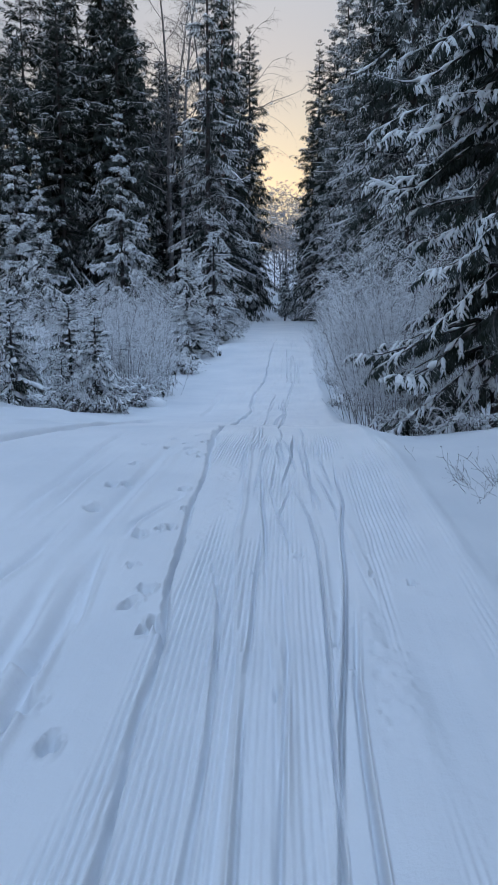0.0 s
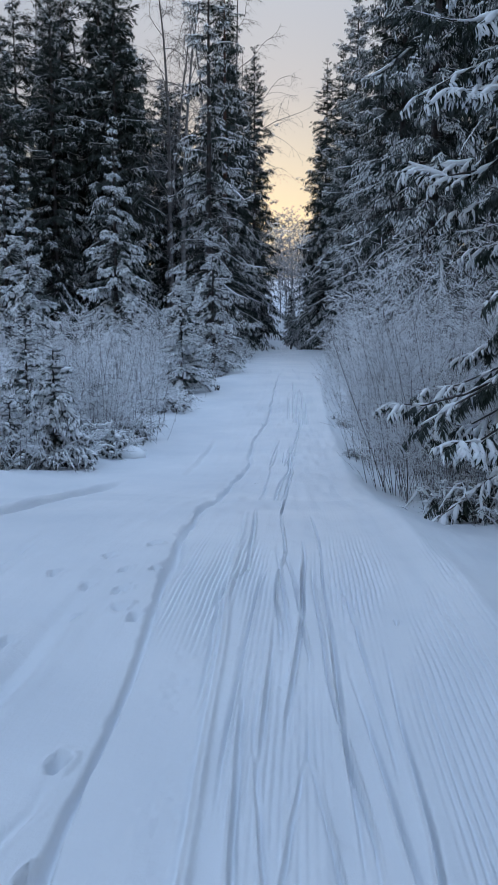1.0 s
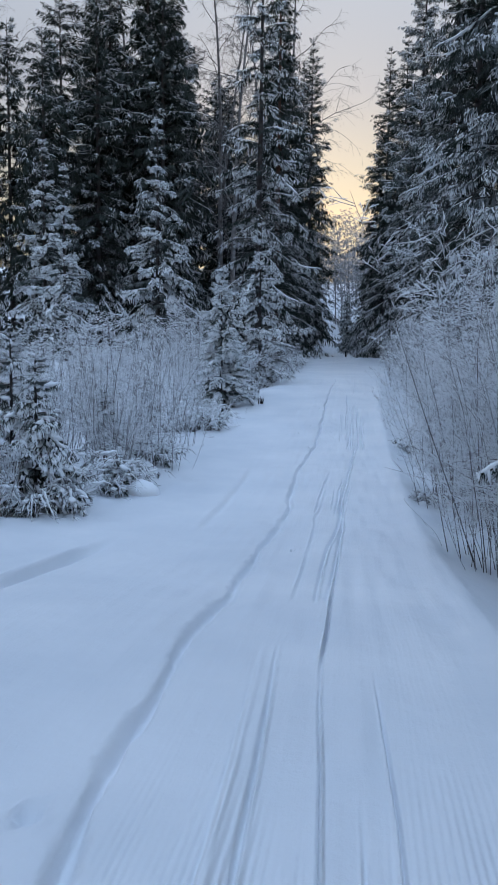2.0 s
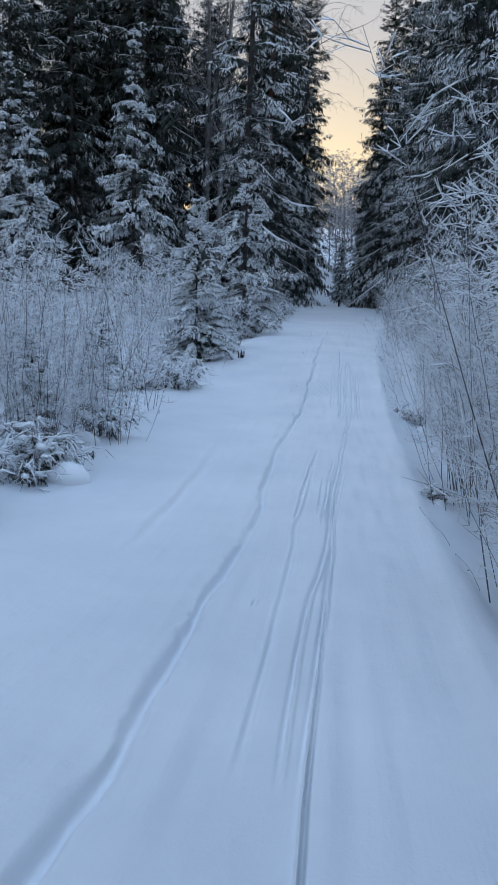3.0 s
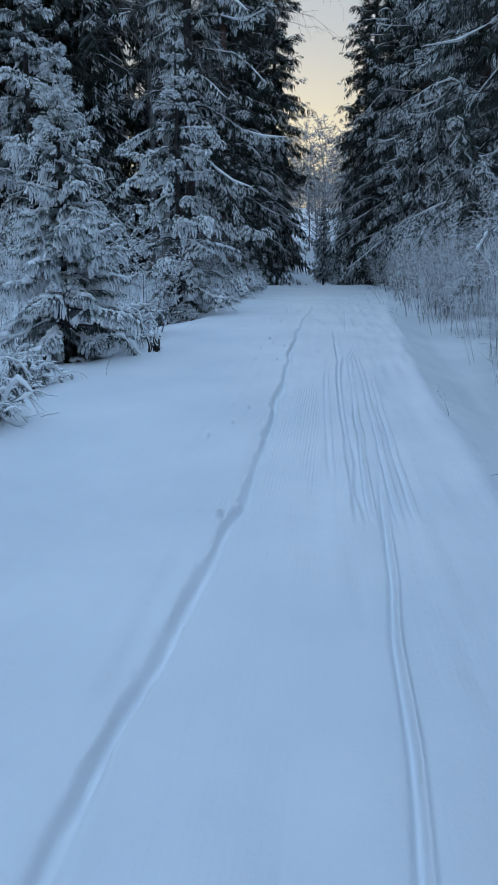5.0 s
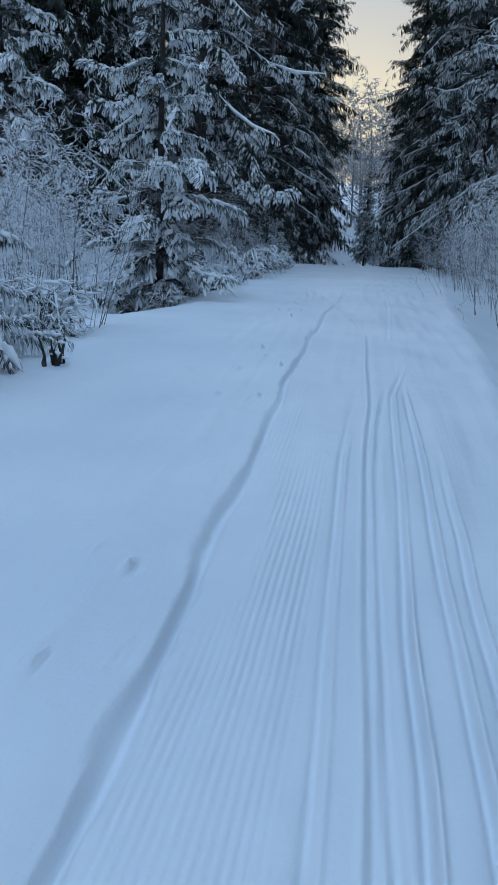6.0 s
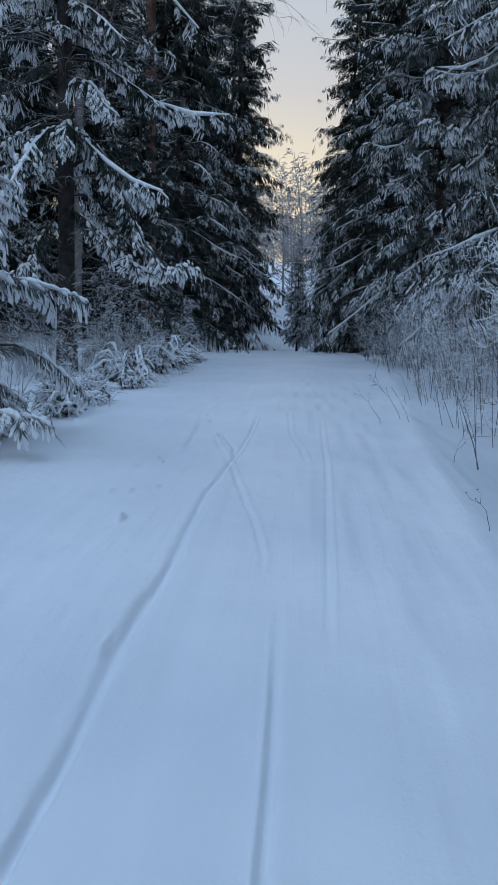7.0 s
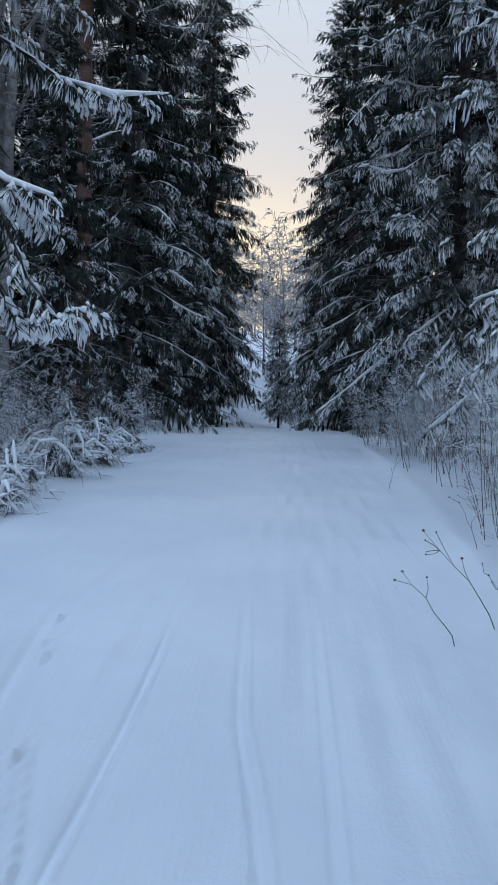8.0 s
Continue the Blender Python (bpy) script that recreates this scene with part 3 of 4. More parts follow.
def ground_sheet():
    xs = np.concatenate([-np.geomspace(400, 9.2, 22), np.arange(-9, -3.6, 0.16), np.arange(-3.6, -1.7, 0.035), np.arange(-1.7, -0.98, 0.016), np.arange(-0.98, -0.7, 0.008), np.arange(-0.7, 0.62, 0.0048), np.arange(0.62, 1.2, 0.007), np.arange(1.2, 2.4, 0.05), np.arange(2.4, 8, 0.16), np.geomspace(8.2, 400, 22)])
    ys = np.concatenate([np.linspace(-60, -4, 30), np.arange(-3.8, 0.8, 0.2), np.arange(0.8, 7, 0.038), np.arange(7, 10, 0.06), np.arange(10, 31, 0.11), np.arange(31, 42, 0.1), np.arange(42, 46, 0.2), np.arange(46, 80, 0.5), np.arange(80, 160, 3), np.geomspace(160, 600, 18)])
    x, y = np.meshgrid(xs, ys)
    z = base_height(x, y)
    # one broad sledge groove along the whole trail
    wide = [(-4, -0.35), (1.8, -0.47), (2.9, -0.53), (3.4, -0.56), (3.9, -0.6), (4.9, -0.64), (5.7, -0.67), (6.7, -0.7), (8, -0.78), (9.2, -0.85), (11.3, -0.93), (14.3, -0.91), (16.1, -0.89), (17, -0.83), (18.4, -0.83), (19.3, -0.92), (21.7, -0.92), (23.2, -0.88), (25.4, -0.72), (29.6, -0.72), (33, -0.71), (37.3, -0.62), (60, -0.5)]
    z = groove(z, x, y, wide, np.interp(y, [6.5, 10, 20, 33], [0.012, 0.038, 0.036, 0.026]) * (1 + 0.35 * rough_noise(x * 0 + 3, y, 0.3) + 0.4 * rough_noise(x + 5, y, 0.09)), np.interp(y, [5, 9, 30, 36], [0.085, 0.075, 0.065, 0.035]), -4, 38, 0.08, 0.028, 0, 3.0)
    # combing left by the groomer, patchy and worn away where skiers went
    keep = step(-0.25, 0.25, rough_noise(x * 2.6, y * 0.35, 1.0) + 0.4 * rough_noise(x * 7 + 4, y * 0.8, 1.0) + 0.1)
    lane = 1 - step(0.82, 0.95, np.abs(x - 0.18))
    worn = 1 - 0.97 * step(7.8, 10.0, y)
    again = 0.32 * (1 - step(1.5, 3.5, np.abs(y - 28))) * (1 - step(0.15, 0.25, np.abs(x + 0.45)))
    comb = np.sin(2 * np.pi * (x + 0.05 * np.sin(0.35 * y) + 0.003 * rough_noise(x, y, 0.4)) / 0.03)
    z = z - 0.0085 * (1 - comb) * keep * lane * np.maximum(worn, again) * (0.45 + 0.55 * step(0.15, 0.34, np.abs(x - 0.08)))
    # soft drag streaks along the trail
    z = z + (0.011 * rough_noise(x, y * 0.12, 0.11) + 0.008 * rough_noise(x + 3, y * 0.3, 0.23)) * (1 - step(1.3, 2.2, np.abs(x - 0.05)))
    # skate and classic ski tracks over the first rise: (y, x) along each
    rg = np.random.default_rng(21)
    whole = z.copy()
    deep = [[(0, -0.2), (2.93, -0.25), (3.25, -0.27), (3.63, -0.29), (3.84, -0.32), (4.35, -0.4)], [(3.06, -0.13), (3.85, -0.12), (4.86, -0.12)], [(0, 0.2), (2.97, 0.23), (3.95, 0.24), (4.57, 0.24), (5.32, 0.2), (6.12, 0.1)],
            [(0, 0.1), (2.93, 0.3), (3.88, 0.37), (4.76, 0.42), (5.66, 0.47), (7.0, 0.49)], [(5.39, 0.41), (6.82, 0.31)], [(3.98, -0.06), (5.01, -0.1), (6.81, -0.19)], [(0, 0.0), (3.18, 0.07), (3.78, 0.04), (4.17, 0.01)],
            [(5.35, 0.01), (6.12, 0.1)], [(4.66, 0.07), (5.32, -0.02), (6.22, -0.11)], [(6.31, -0.08), (7.23, -0.07)], [(5.63, 0.25), (7.98, 0.22)]]
    beyond = [[(7.3, 0.03), (8.99, -0.08)], [(0, 0.28), (2.85, 0.34), (3.68, 0.41)], [(0, -0.05), (2.3, -0.1), (3.0, -0.13)], [(7.32, -0.03), (7.78, -0.06), (8.34, -0.06), (8.91, -0.03), (10.8, -0.08)], [(7.0, 0.12), (8.06, 0.04), (8.79, -0.02)],
              [(6.6, -0.36), (7.4, -0.39), (7.87, -0.41), (8.43, -0.28), (9.7, -0.3), (11.3, -0.36)], [(6.5, 0.25), (8.31, 0.23), (9.37, 0.24), (10.6, 0.21)], [(6.2, 0.42), (7.38, 0.38), (8.16, 0.33)], [(11, -0.09), (15.7, -0.02)],
              [(6.0, -0.22), (7.2, -0.2), (8.6, -0.14)], [(6.4, 0.02), (7.6, 0.1), (9.2, 0.12)], [(5.6, 0.3), (6.8, 0.2), (8.4, 0.16)]]
    for k in deep + beyond:
        z = groove(z, x, y, k, rg.uniform(0.0055, 0.0105), rg.uniform(0.04, 0.065), k[0][0], k[-1][0], rg.uniform(0.3, 0.6), 0.012, rg.choice([-1, 1]), 5.0)
    z = np.maximum(z, whole - 0.07)
    # ridges of pushed snow between them
    for k, w in [([(0, -0.08), (2.87, -0.14), (3.48, -0.2), (4.33, -0.24), (4.98, -0.26), (6.09, -0.29), (11.2, -0.43)], 0.02), ([(1, 0.12), (2.9, 0.04), (3.35, -0.02), (3.71, -0.07)], 0.026), ([(3.74, 0.56), (4.07, 0.53), (4.48, 0.5), (5.02, 0.47)], 0.022), ([(2.97, 0.27), (4.57, 0.28), (5.32, 0.24)], 0.018)]:
        z = groove(z, x, y, k, w * 0.8, -0.03, k[0][0], k[-1][0], 0.5, 0.012, -1, 2.6)
    # crumbs thrown up beside the tracks
    z = z + (0.008 * rough_noise(x, y, 0.035) + 0.008 * rough_noise(x + 9, y, 0.09)) * (1 - step(7, 10, y)) * (1 - step(0.45, 0.75, np.abs(x - 0.05))) * step(-0.1, 0.5, rough_noise(x * 3, y, 0.5))
    # old tracks on the untrodden side
    for k, w, d in [([(4.6, -1.27), (5.9, -1.24), (8.2, -1.23)], 0.07, 0.04), ([(4.97, -1.03), (5.71, -0.79)], 0.022, 0.06), ([(5.2, -1.9), (6.37, -1.94), (9.5, -2.03)], 0.035, 0.055), ([(5.2, -1.74), (6.17, -1.73), (7.5, -1.72)], 0.03, 0.05),
                    ([(3.4, -1.0), (3.99, -1.06), (4.64, -1.14)], 0.024, 0.06), ([(1.6, -1.0), (2.6, -1.02), (4.2, -1.12)], 0.03, 0.05), ([(1.6, -1.2), (2.6, -1.2), (4.4, -1.33)], 0.05, 0.05), ([(3.3, -1.7), (4.2, -1.55), (5.0, -1.5)], 0.03, 0.05)]:
        z = groove(z, x, y, k, w, d * 1.6, k[0][0], k[-1][0], 0.4, 0.015, 1, 3.6)
    # the side trail that comes in before the thicket
    z = groove(z, x, y, [(3, -6.5), (5, -4.7), (7.5, -3.45), (9.8, -3.0), (11.6, -2.87), (13.1, -2.83), (15.2, -2.7)], 0.065, 0.17, 3, 15.2, 0.4, 0.05, -1, 2.6)
    # drifted tracks in the hollow, and the fresher ones beyond it
    for k, w, d in [([(13, -0.37), (14.3, -0.37), (16, -0.35), (17.5, -0.38), (19.3, -0.32), (21.8, -0.3)], 0.02, 0.018), ([(13, -0.2), (14.3, -0.19), (15.5, -0.15), (16.8, -0.06), (19.1, -0.04)], 0.015, 0.04), ([(13, -0.1), (15.1, -0.05), (16.5, -0.02), (18.4, 0.0)], 0.014, 0.04),
                    ([(16.5, -1.82), (19.2, -1.83), (22, -1.85)], 0.05, 0.05), ([(18, -0.41), (19.3, -0.39), (20.6, -0.35), (21.8, -0.3)], 0.018, 0.022), ([(18, -0.05), (19.6, -0.02), (21.7, 0.07), (25.9, 0.24)], 0.016, 0.035), ([(18, -0.12), (19.9, -0.08), (21.1, -0.05)], 0.013, 0.03),
                    ([(18.5, -0.17), (20, -0.16)], 0.012, 0.025), ([(18.8, 0.03), (20.4, 0.1)], 0.012, 0.02)]:
        z = groove(z, x, y, k, w, d, k[0][0], k[-1][0], 0.5, 0.012, rg.choice([-1, 1]), 3.2)
    for k, w, d in [([(25, 0.03), (29.7, -0.01), (31.2, 0.02), (34.6, -0.03)], 0.02, 0.025), ([(25, 0.12), (29.7, 0.15), (30.9, 0.16), (31.6, 0.17), (32.7, 0.3)], 0.017, 0.045), ([(25, 0.3), (30, 0.3), (31.7, 0.28)], 0.016, 0.035), ([(26, -0.14), (29.9, -0.17), (31, -0.15)], 0.018, 0.022),
                    ([(25, 0.08), (29.7, 0.04), (30.6, 0.05), (31.7, 0.12)], 0.02, 0.03), ([(25, 0.4), (30, 0.42)], 0.016, 0.03), ([(35.5, -0.15), (36.2, -0.26), (37.5, -0.49), (40, -1.01)], 0.018, 0.018), ([(37.5, -0.6), (39, -0.55), (39.9, -0.52), (41, -0.53)], 0.018, 0.032),
                    ([(38.2, -0.55), (38.8, -0.61), (39.6, -0.82)], 0.02, 0.03), ([(38.5, -1.05), (40.1, -1.15), (41.3, -1.27)], 0.03, 0.03), ([(38.3, 0.1), (38.8, 0.07), (39.8, -0.05), (41.3, -0.12)], 0.022, 0.018), ([(34.5, 0.2), (38, 0.28), (41, 0.3)], 0.02, 0.014)]:
        z = groove(z, x, y, k, w, d, k[0][0], k[-1][0], 0.5, 0.012, rg.choice([-1, 1]), 3.2)
    # boot and pole prints: (x, y, width, depth; less than nothing for thrown-up lumps)
    prints = [(-0.81, 5.98, 0.05), (-0.71, 5.42, 0.035), (-0.94, 4.77, 0.05), (-0.75, 4.95, 0.035), (-0.82, 4.88, 0.04), (-0.86, 4.18, 0.04), (-0.7, 3.82, 0.05), (-0.76, 3.6, 0.05), (-0.59, 3.38, 0.055), (-0.63, 3.3, 0.045), (-0.56, 3.35, 0.04), (-1.4, 5.37, 0.06), (-1.43, 6.1, 0.05), (-1.41, 7.06, 0.05), (-1.33, 6.22, 0.04), (-0.98, 2.6, 0.06), (-0.8, 2.35, 0.05), (-1.1, 2.95, 0.06), (-0.95, 7.6, 0.05), (-1.1, 8.4, 0.05)]
    prints = [(px, py, w, 0.06) for px, py, w in prints]
    for px, py, w in [(-1.05, 9.2, 0.06), (-1.3, 8.8, 0.05), (-1.55, 8.3, 0.06), (-1.25, 8.0, 0.045), (-1.02, 7.9, 0.05), (-0.9, 8.4, 0.04), (-1.15, 7.5, 0.05), (-0.83, 7.45, 0.045)]:
        prints.append((px, py, w, 0.05))
    for i in range(46):
        prints.append((-1.1 + rg.normal(0, 0.22), 25 + 0.36 * i + rg.normal(0, 0.3), rg.uniform(0.022, 0.045), -rg.uniform(0.015, 0.035)))
    for px, py in [(0.02, 2.75), (0.29, 3.2), (-0.12, 4.1), (0.53, 4.05), (0.33, 3.0), (-0.02, 14.9), (-0.35, 17.2), (-0.55, 15.2), (0.02, 5.1), (0.12, 4.4), (0.75, 4.0), (0.6, 7.5), (0.55, 9.0)]:
        prints.append((px, py, 0.026, 0.035))
    for px, py, w, d in prints:
        near = (np.abs(x - px) < 0.35) & (np.abs(y - py) < 0.45)
        q = ((x[near] - px) / (0.62 * w)) ** 2 + ((y[near] - py) / (0.95 * w)) ** 2
        q = q * (1 + 0.6 * rough_noise(x[near] + 3, y[near], 0.05) + 0.4 * rough_noise(x[near], y[near], 0.12)).clip(0.4)
        z[near] += -1.5 * d / (1 + q ** 3) + 0.35 * d * np.exp(-((np.sqrt(q) - 1.5) / 0.4) ** 2)
    ny, nx = x.shape
    v = np.stack([x, y, z], 2).reshape(-1, 3)
    i = np.arange((ny - 1) * nx).reshape(ny - 1, nx)[:, :-1].ravel()
    f = np.concatenate([np.stack([i, i + 1, i + nx + 1], 1), np.stack([i, i + nx + 1, i + nx], 1)])
    s = Soup()
    s.add(v, f)
    ob = new("ground", s.mesh("ground", TRAIL))
    return tagged(ob, "snow-covered ground with a groomed ski trail pressed into it", "ground", kind="structure")


def place(x, y, turn=0.0, size=1.0, sink=0.05):
    return pose(x, y, float(base_height(x, y)) - sink, 0, 0, turn) @ Matrix.Scale(size, 4)


ground_sheet()
rng = random.Random(11)

# ---- spruces ----
WALL = [(10.5, 2), (99, 3)]
BACK = [(99, 3)]
NEARTREE = [(7.5, 0), (10, 2), (99, 3)]
YOUNG = [(99, 1)]


def stand(make, spots):
    """The first spot takes the thing itself, the others copies: (x, y, turn, size)."""
    first = spots[0]
    make.matrix_basis = place(*first)
    for spot in spots[1:]:
        copy_thing(make, place(*spot))


near = spruce("spruce_tree", "old spruce with heavy snow-laden boughs beside the trail", 19, 2.75, 0.8, 0.36, 3, NEARTREE, 0.62, NEEDLE, "", 0.3, 16, 0.3, 0.17, pads=1.35, pieces=7.5, fill=0.2, blobs=0.14, hang=1.8)
near.matrix_basis = place(3.5, 12.2, 20)
young_a = spruce("young_spruce", "young blue-green spruce thick with snow at the trail side", 4.7, 1.5, 0.2, 0.24, 8, YOUNG, 1.3, NEEDLE_FROST, "", 0.25, 9, 0.14, 0.05, pads=1.9, whorl=6, pieces=9, taper=1.0, fill=0.25, blobs=0.4, even=0.15, hang=0.5)
young_a.matrix_basis = place(-4.1, 31.5, 0)
young_b = spruce("young_spruce", "slender young spruce with snowy tiers at the trail side", 6.8, 1.9, 0.4, 0.5, 15, YOUNG, 1.15, NEEDLE_GREY, "", 0.34, 9, 0.24, 0.07, pads=1.6, dead=60, pieces=9, taper=1.0, blobs=0.16, even=0.12, hang=0.6)
young_b.matrix_basis = place(-3.7, 38.7, 40)
young_c = spruce("spruce_tree", "snowy young spruce in front of the dark wood", 10.5, 2.3, 0.6, 0.5, 23, [(99, 1)], 0.95, NEEDLE_GREY, "snowy young spruces before the wood", 0.42, 9, 0.28, 0.1, pads=1.6, pieces=12, taper=1.1, fill=0.25, blobs=0.16, even=0.14, hang=0.7)
stand(young_c, [(-9.7, 45.2, 10, 1.18), (-14.3, 44.5, 200, 0.8), (-16.8, 48, 80, 0.95)])
small = spruce("small_spruce", "small spruce bowed under thick snow", 1.9, 0.85, 0.08, 0.17, 31, YOUNG, 1.3, NEEDLE, "small spruces at the trail side", 0.2, 7, 0.5, 0.03, pads=2.0, blobs=0.3, hang=1.2)
stand(small, [(-5.25, 18.3, 0, 1.25), (-6.3, 17.2, 20, 1.0), (-4.3, 17.0, 80, 0.9), (-7.2, 19.5, 150, 1.1), (-4.6, 21.0, 200, 0.6), (-4.9, 16.4, 140, 0.5), (-5.6, 27.5, 30, 0.8), (-4.3, 48.3, 70, 0.6), (-3.0, 51.8, 200, 0.5), (2.7, 15.2, 100, 0.5)])

SPRUCE = "tall dark spruce with snow-streaked drooping boughs"
tall_a = spruce("spruce_tree", SPRUCE, 23, 3.1, 1.2, 0.5, 41, WALL, 0.6, NEEDLE, "spruces walling the trail", 0.38, 10, 0.36, 0.19, dead=150, pads=1.3, taper=0.62, fill=0.4, hang=1.7)
tall_b = spruce("spruce_tree", "tall frosted spruce with long snowy boughs", 25, 3.4, 2.3, 0.5, 43, WALL, 1.3, NEEDLE_GREY, "spruces walling the trail", 0.36, 11, 0.34, 0.2, dead=150, pads=1.8, taper=0.6, fill=0.4, hang=1.6)
tall_c = spruce("spruce_tree", SPRUCE, 20.5, 3.5, 0.8, 0.48, 47, WALL, 0.68, NEEDLE, "spruces walling the trail", 0.38, 10, 0.45, 0.15, dead=110, pads=1.2, fill=0.4, taper=0.72, hang=1.8)
bare = spruce("spruce_tree", "spruce with a bare lower trunk and long drooping snowy boughs", 24, 3.0, 3.2, 0.66, 49, [(5.5, 1), (10.5, 2), (99, 3)], 1.0, NEEDLE, "spruces walling the trail", 0.37, 12, 0.42, 0.17, dead=200, pads=1.7, taper=0.6, whorl=4, hang=1.5, fill=0.26)
stand(tall_a, [(4.6, 38.0, 0, 1.0), (3.3, 61.5, 250, 0.95), (2.4, 66.5, 120, 0.98), (-4.9, 60.5, 60, 1.0), (-11.6, 54.0, 300, 1.05), (-3.6, 72.5, 10, 1.12), (-15.2, 52.5, 260, 0.95), (-5.0, 66.5, 100, 1.0), (-12.3, 61.0, 320, 1.0)])
stand(tall_b, [(4.6, 30.0, 30, 0.95), (4.6, 46.0, 140, 1.0), (3.7, 53.5, 190, 0.95), (5.6, 21.5, 210, 0.9)])
stand(tall_c, [(2.1, 70.0, 0, 0.92), (-4.3, 51.4, 40, 0.5), (3.4, 77.5, 120, 0.95), (-4.9, 82, 200, 1.35), (4.4, 68.5, 300, 1.1)])
stand(bare, [(-4.75, 46.6, 0, 1.0)])
red = spruce("spruce_tree", "spruce with a tall bare reddish trunk among dark boughs", 24, 2.6, 10.5, 0.6, 57, BACK, 0.7, NEEDLE, "spruces walling the trail", 0.7, 5, 0.6, 0.19, bark=RED_BARK, dead=90, taper=0.6, fill=0.4)
red.matrix_basis = place(-4.5, 53.6, 0)
back = spruce("spruce_tree", "dark spruce of the wood behind the trail", 24, 3.8, 1.2, 0.68, 53, BACK, 0.95, NEEDLE, "spruces of the wood", 0.55, 7, 0.42, 0.2, pads=1.2, taper=0.5, fill=0.5)
stand(back, [(-13.4, 60, 0, 1.0), (-21.5, 60, 100, 0.75), (-10.8, 73, 100, 0.6), (-15.8, 57, 280, 1.0), (-7.2, 76.5, 45, 1.05), (-17.5, 50, 150, 0.75), (-13, 56, 220, 1.1), (-17, 58, 300, 1.0), (-13.2, 68, 170, 1.0), (-9.5, 77, 260, 0.6),
             (-24, 53, 33, 0.7), (-9.7, 67, 15, 0.85), (-18.2, 54.5, 10, 0.92), (-8.9, 73, 150, 0.7), (-20.5, 52, 70, 0.8), (-7.8, 62.5, 250, 0.62), (-28, 60, 90, 0.75), (-22.5, 47, 200, 0.6), (-11.9, 56, 200, 1.0), (-14.6, 62, 310, 1.0), (-18.5, 66, 120, 1.05), (-8.5, 85, 60, 0.9), (-13, 80, 10, 1.0), (-14, 90, 200, 1.0), (6.2, 84, 140, 0.9), (-16, 74, 0, 1.0),
             (8.5, 27, 40, 1.0), (8.2, 35, 100, 1.05), (9, 43, 180, 1.0), (8.4, 51, 240, 1.05), (7.5, 59, 310, 1.0), (7.2, 67, 30, 1.0), (9.5, 17, 200, 1.0), (8.0, 9, 290, 1.0), (7.5, 75, 70, 1.0),
             # unseen spruces added around and behind the start, to cut the sky light there
             (-10.5, 10, 15, 0.95), (-12.5, 2, 75, 1.0), (-10, -7, 130, 1.0), (-14, 19, 190, 0.9), (-17, 29, 240, 0.95), (6.3, 3, 300, 0.95), (6.8, -5, 20, 1.0), (-4, -14, 80, 1.0), (3.5, -13, 160, 1.0)])
sap = spruce("small_spruce", "small snowy spruce at the end of the trail", 5.2, 1.1, 0.9, 0.3, 61, [(99, 2)], 0.85, NEEDLE_FROST, "", 0.42, 5, 0.35, 0.05, pads=1.4, fill=0.3)
sap.matrix_basis = place(-0.3, 71.0, 0)

# ---- birches ----
birch = bare_tree("birch_tree", "tall bare birch with fine weeping twigs among spruces", 27, 5, "birches", BIRCH, BIRCH_TWIG, 26, 9, 7, 0.19, 0.25, 0.35, 0.25, 0.65, (7, 5, 3))
stand(birch, [(-5.2, 62.8, 75, 1.12), (-7.9, 57.5, 200, 0.95), (-6.9, 68, 20, 1.0), (-10.5, 66, 130, 0.95), (-19, 62, 250, 1.0), (-25, 58, 60, 1.0), (-14, 59.5, 310, 1.0), (-17.3, 56, 160, 0.95), (-9.2, 61.5, 40, 1.0)])
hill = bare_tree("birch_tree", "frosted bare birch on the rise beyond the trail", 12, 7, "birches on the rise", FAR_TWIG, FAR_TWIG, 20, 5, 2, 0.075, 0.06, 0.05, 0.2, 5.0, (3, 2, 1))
spots = []
for k in range(110):
    yy = rng.uniform(84, 135)
    spots.append((rng.uniform(-10, 5.5), yy, rng.uniform(0, 360), rng.uniform(0.6, 1.15)))
for k in range(90):
    spots.append((rng.uniform(-22, 16), rng.uniform(136, 172), rng.uniform(0, 360), rng.uniform(0.55, 0.8)))
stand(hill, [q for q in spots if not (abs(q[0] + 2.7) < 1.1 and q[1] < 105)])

# ---- thickets ----
left_kinds = [shrub("shrub", "leafless frosted shrub with upright stems in deep snow", 2.8, 8, 0.45, 70 + i, "frosted thicket left of the trail", TWIG, 19, 4, 1.5, 0.0064) for i in range(5)]
right_kinds = [shrub("shrub", "leafless frosted shrub leaning over the trail edge", 3.1, 8, 0.42, 90 + i, "frosted thicket right of the trail", TWIG, 26, 4, 1.6, 0.0046, -0.06) for i in range(5)]
thin_kinds = [shrub("shrub", "low leafless shrub with thin dark stems in snow", 1.7, 9, 0.4, 110 + i, "low shrubs at the foot of the spruces", BRUSH, 13, 4, 1.1, 0.0052) for i in range(3)]
left_spots, right_spots, thin_spots = [], [], []
while len(left_spots) < 88:
    yy = rng.uniform(15, 42)
    xx = -3.4 - 6.5 * rng.random() ** 1.6
    if yy < 19.5 and xx > -6.3 or 23.5 < yy < 33 and xx > -4.9 - 0.1 * (33 - yy) and rng.random() < 0.8:
        continue
    if abs(xx + 4.1) < 1.5 and 25.5 < yy < 33.5 or abs(xx + 3.7) < 1.4 and yy > 34.5:
        continue
    left_spots.append((xx, yy, rng.uniform(0, 360), rng.uniform(0.75, 1.2) * (0.85 if yy < 20 else 1.05)))
left_spots += [(-4.6, 16.0, 200, 0.7)]
for k in range(9):
    left_spots.append((rng.uniform(-8.5, -5.8), rng.uniform(39, 46), rng.uniform(0, 360), rng.uniform(1.0, 1.3)))
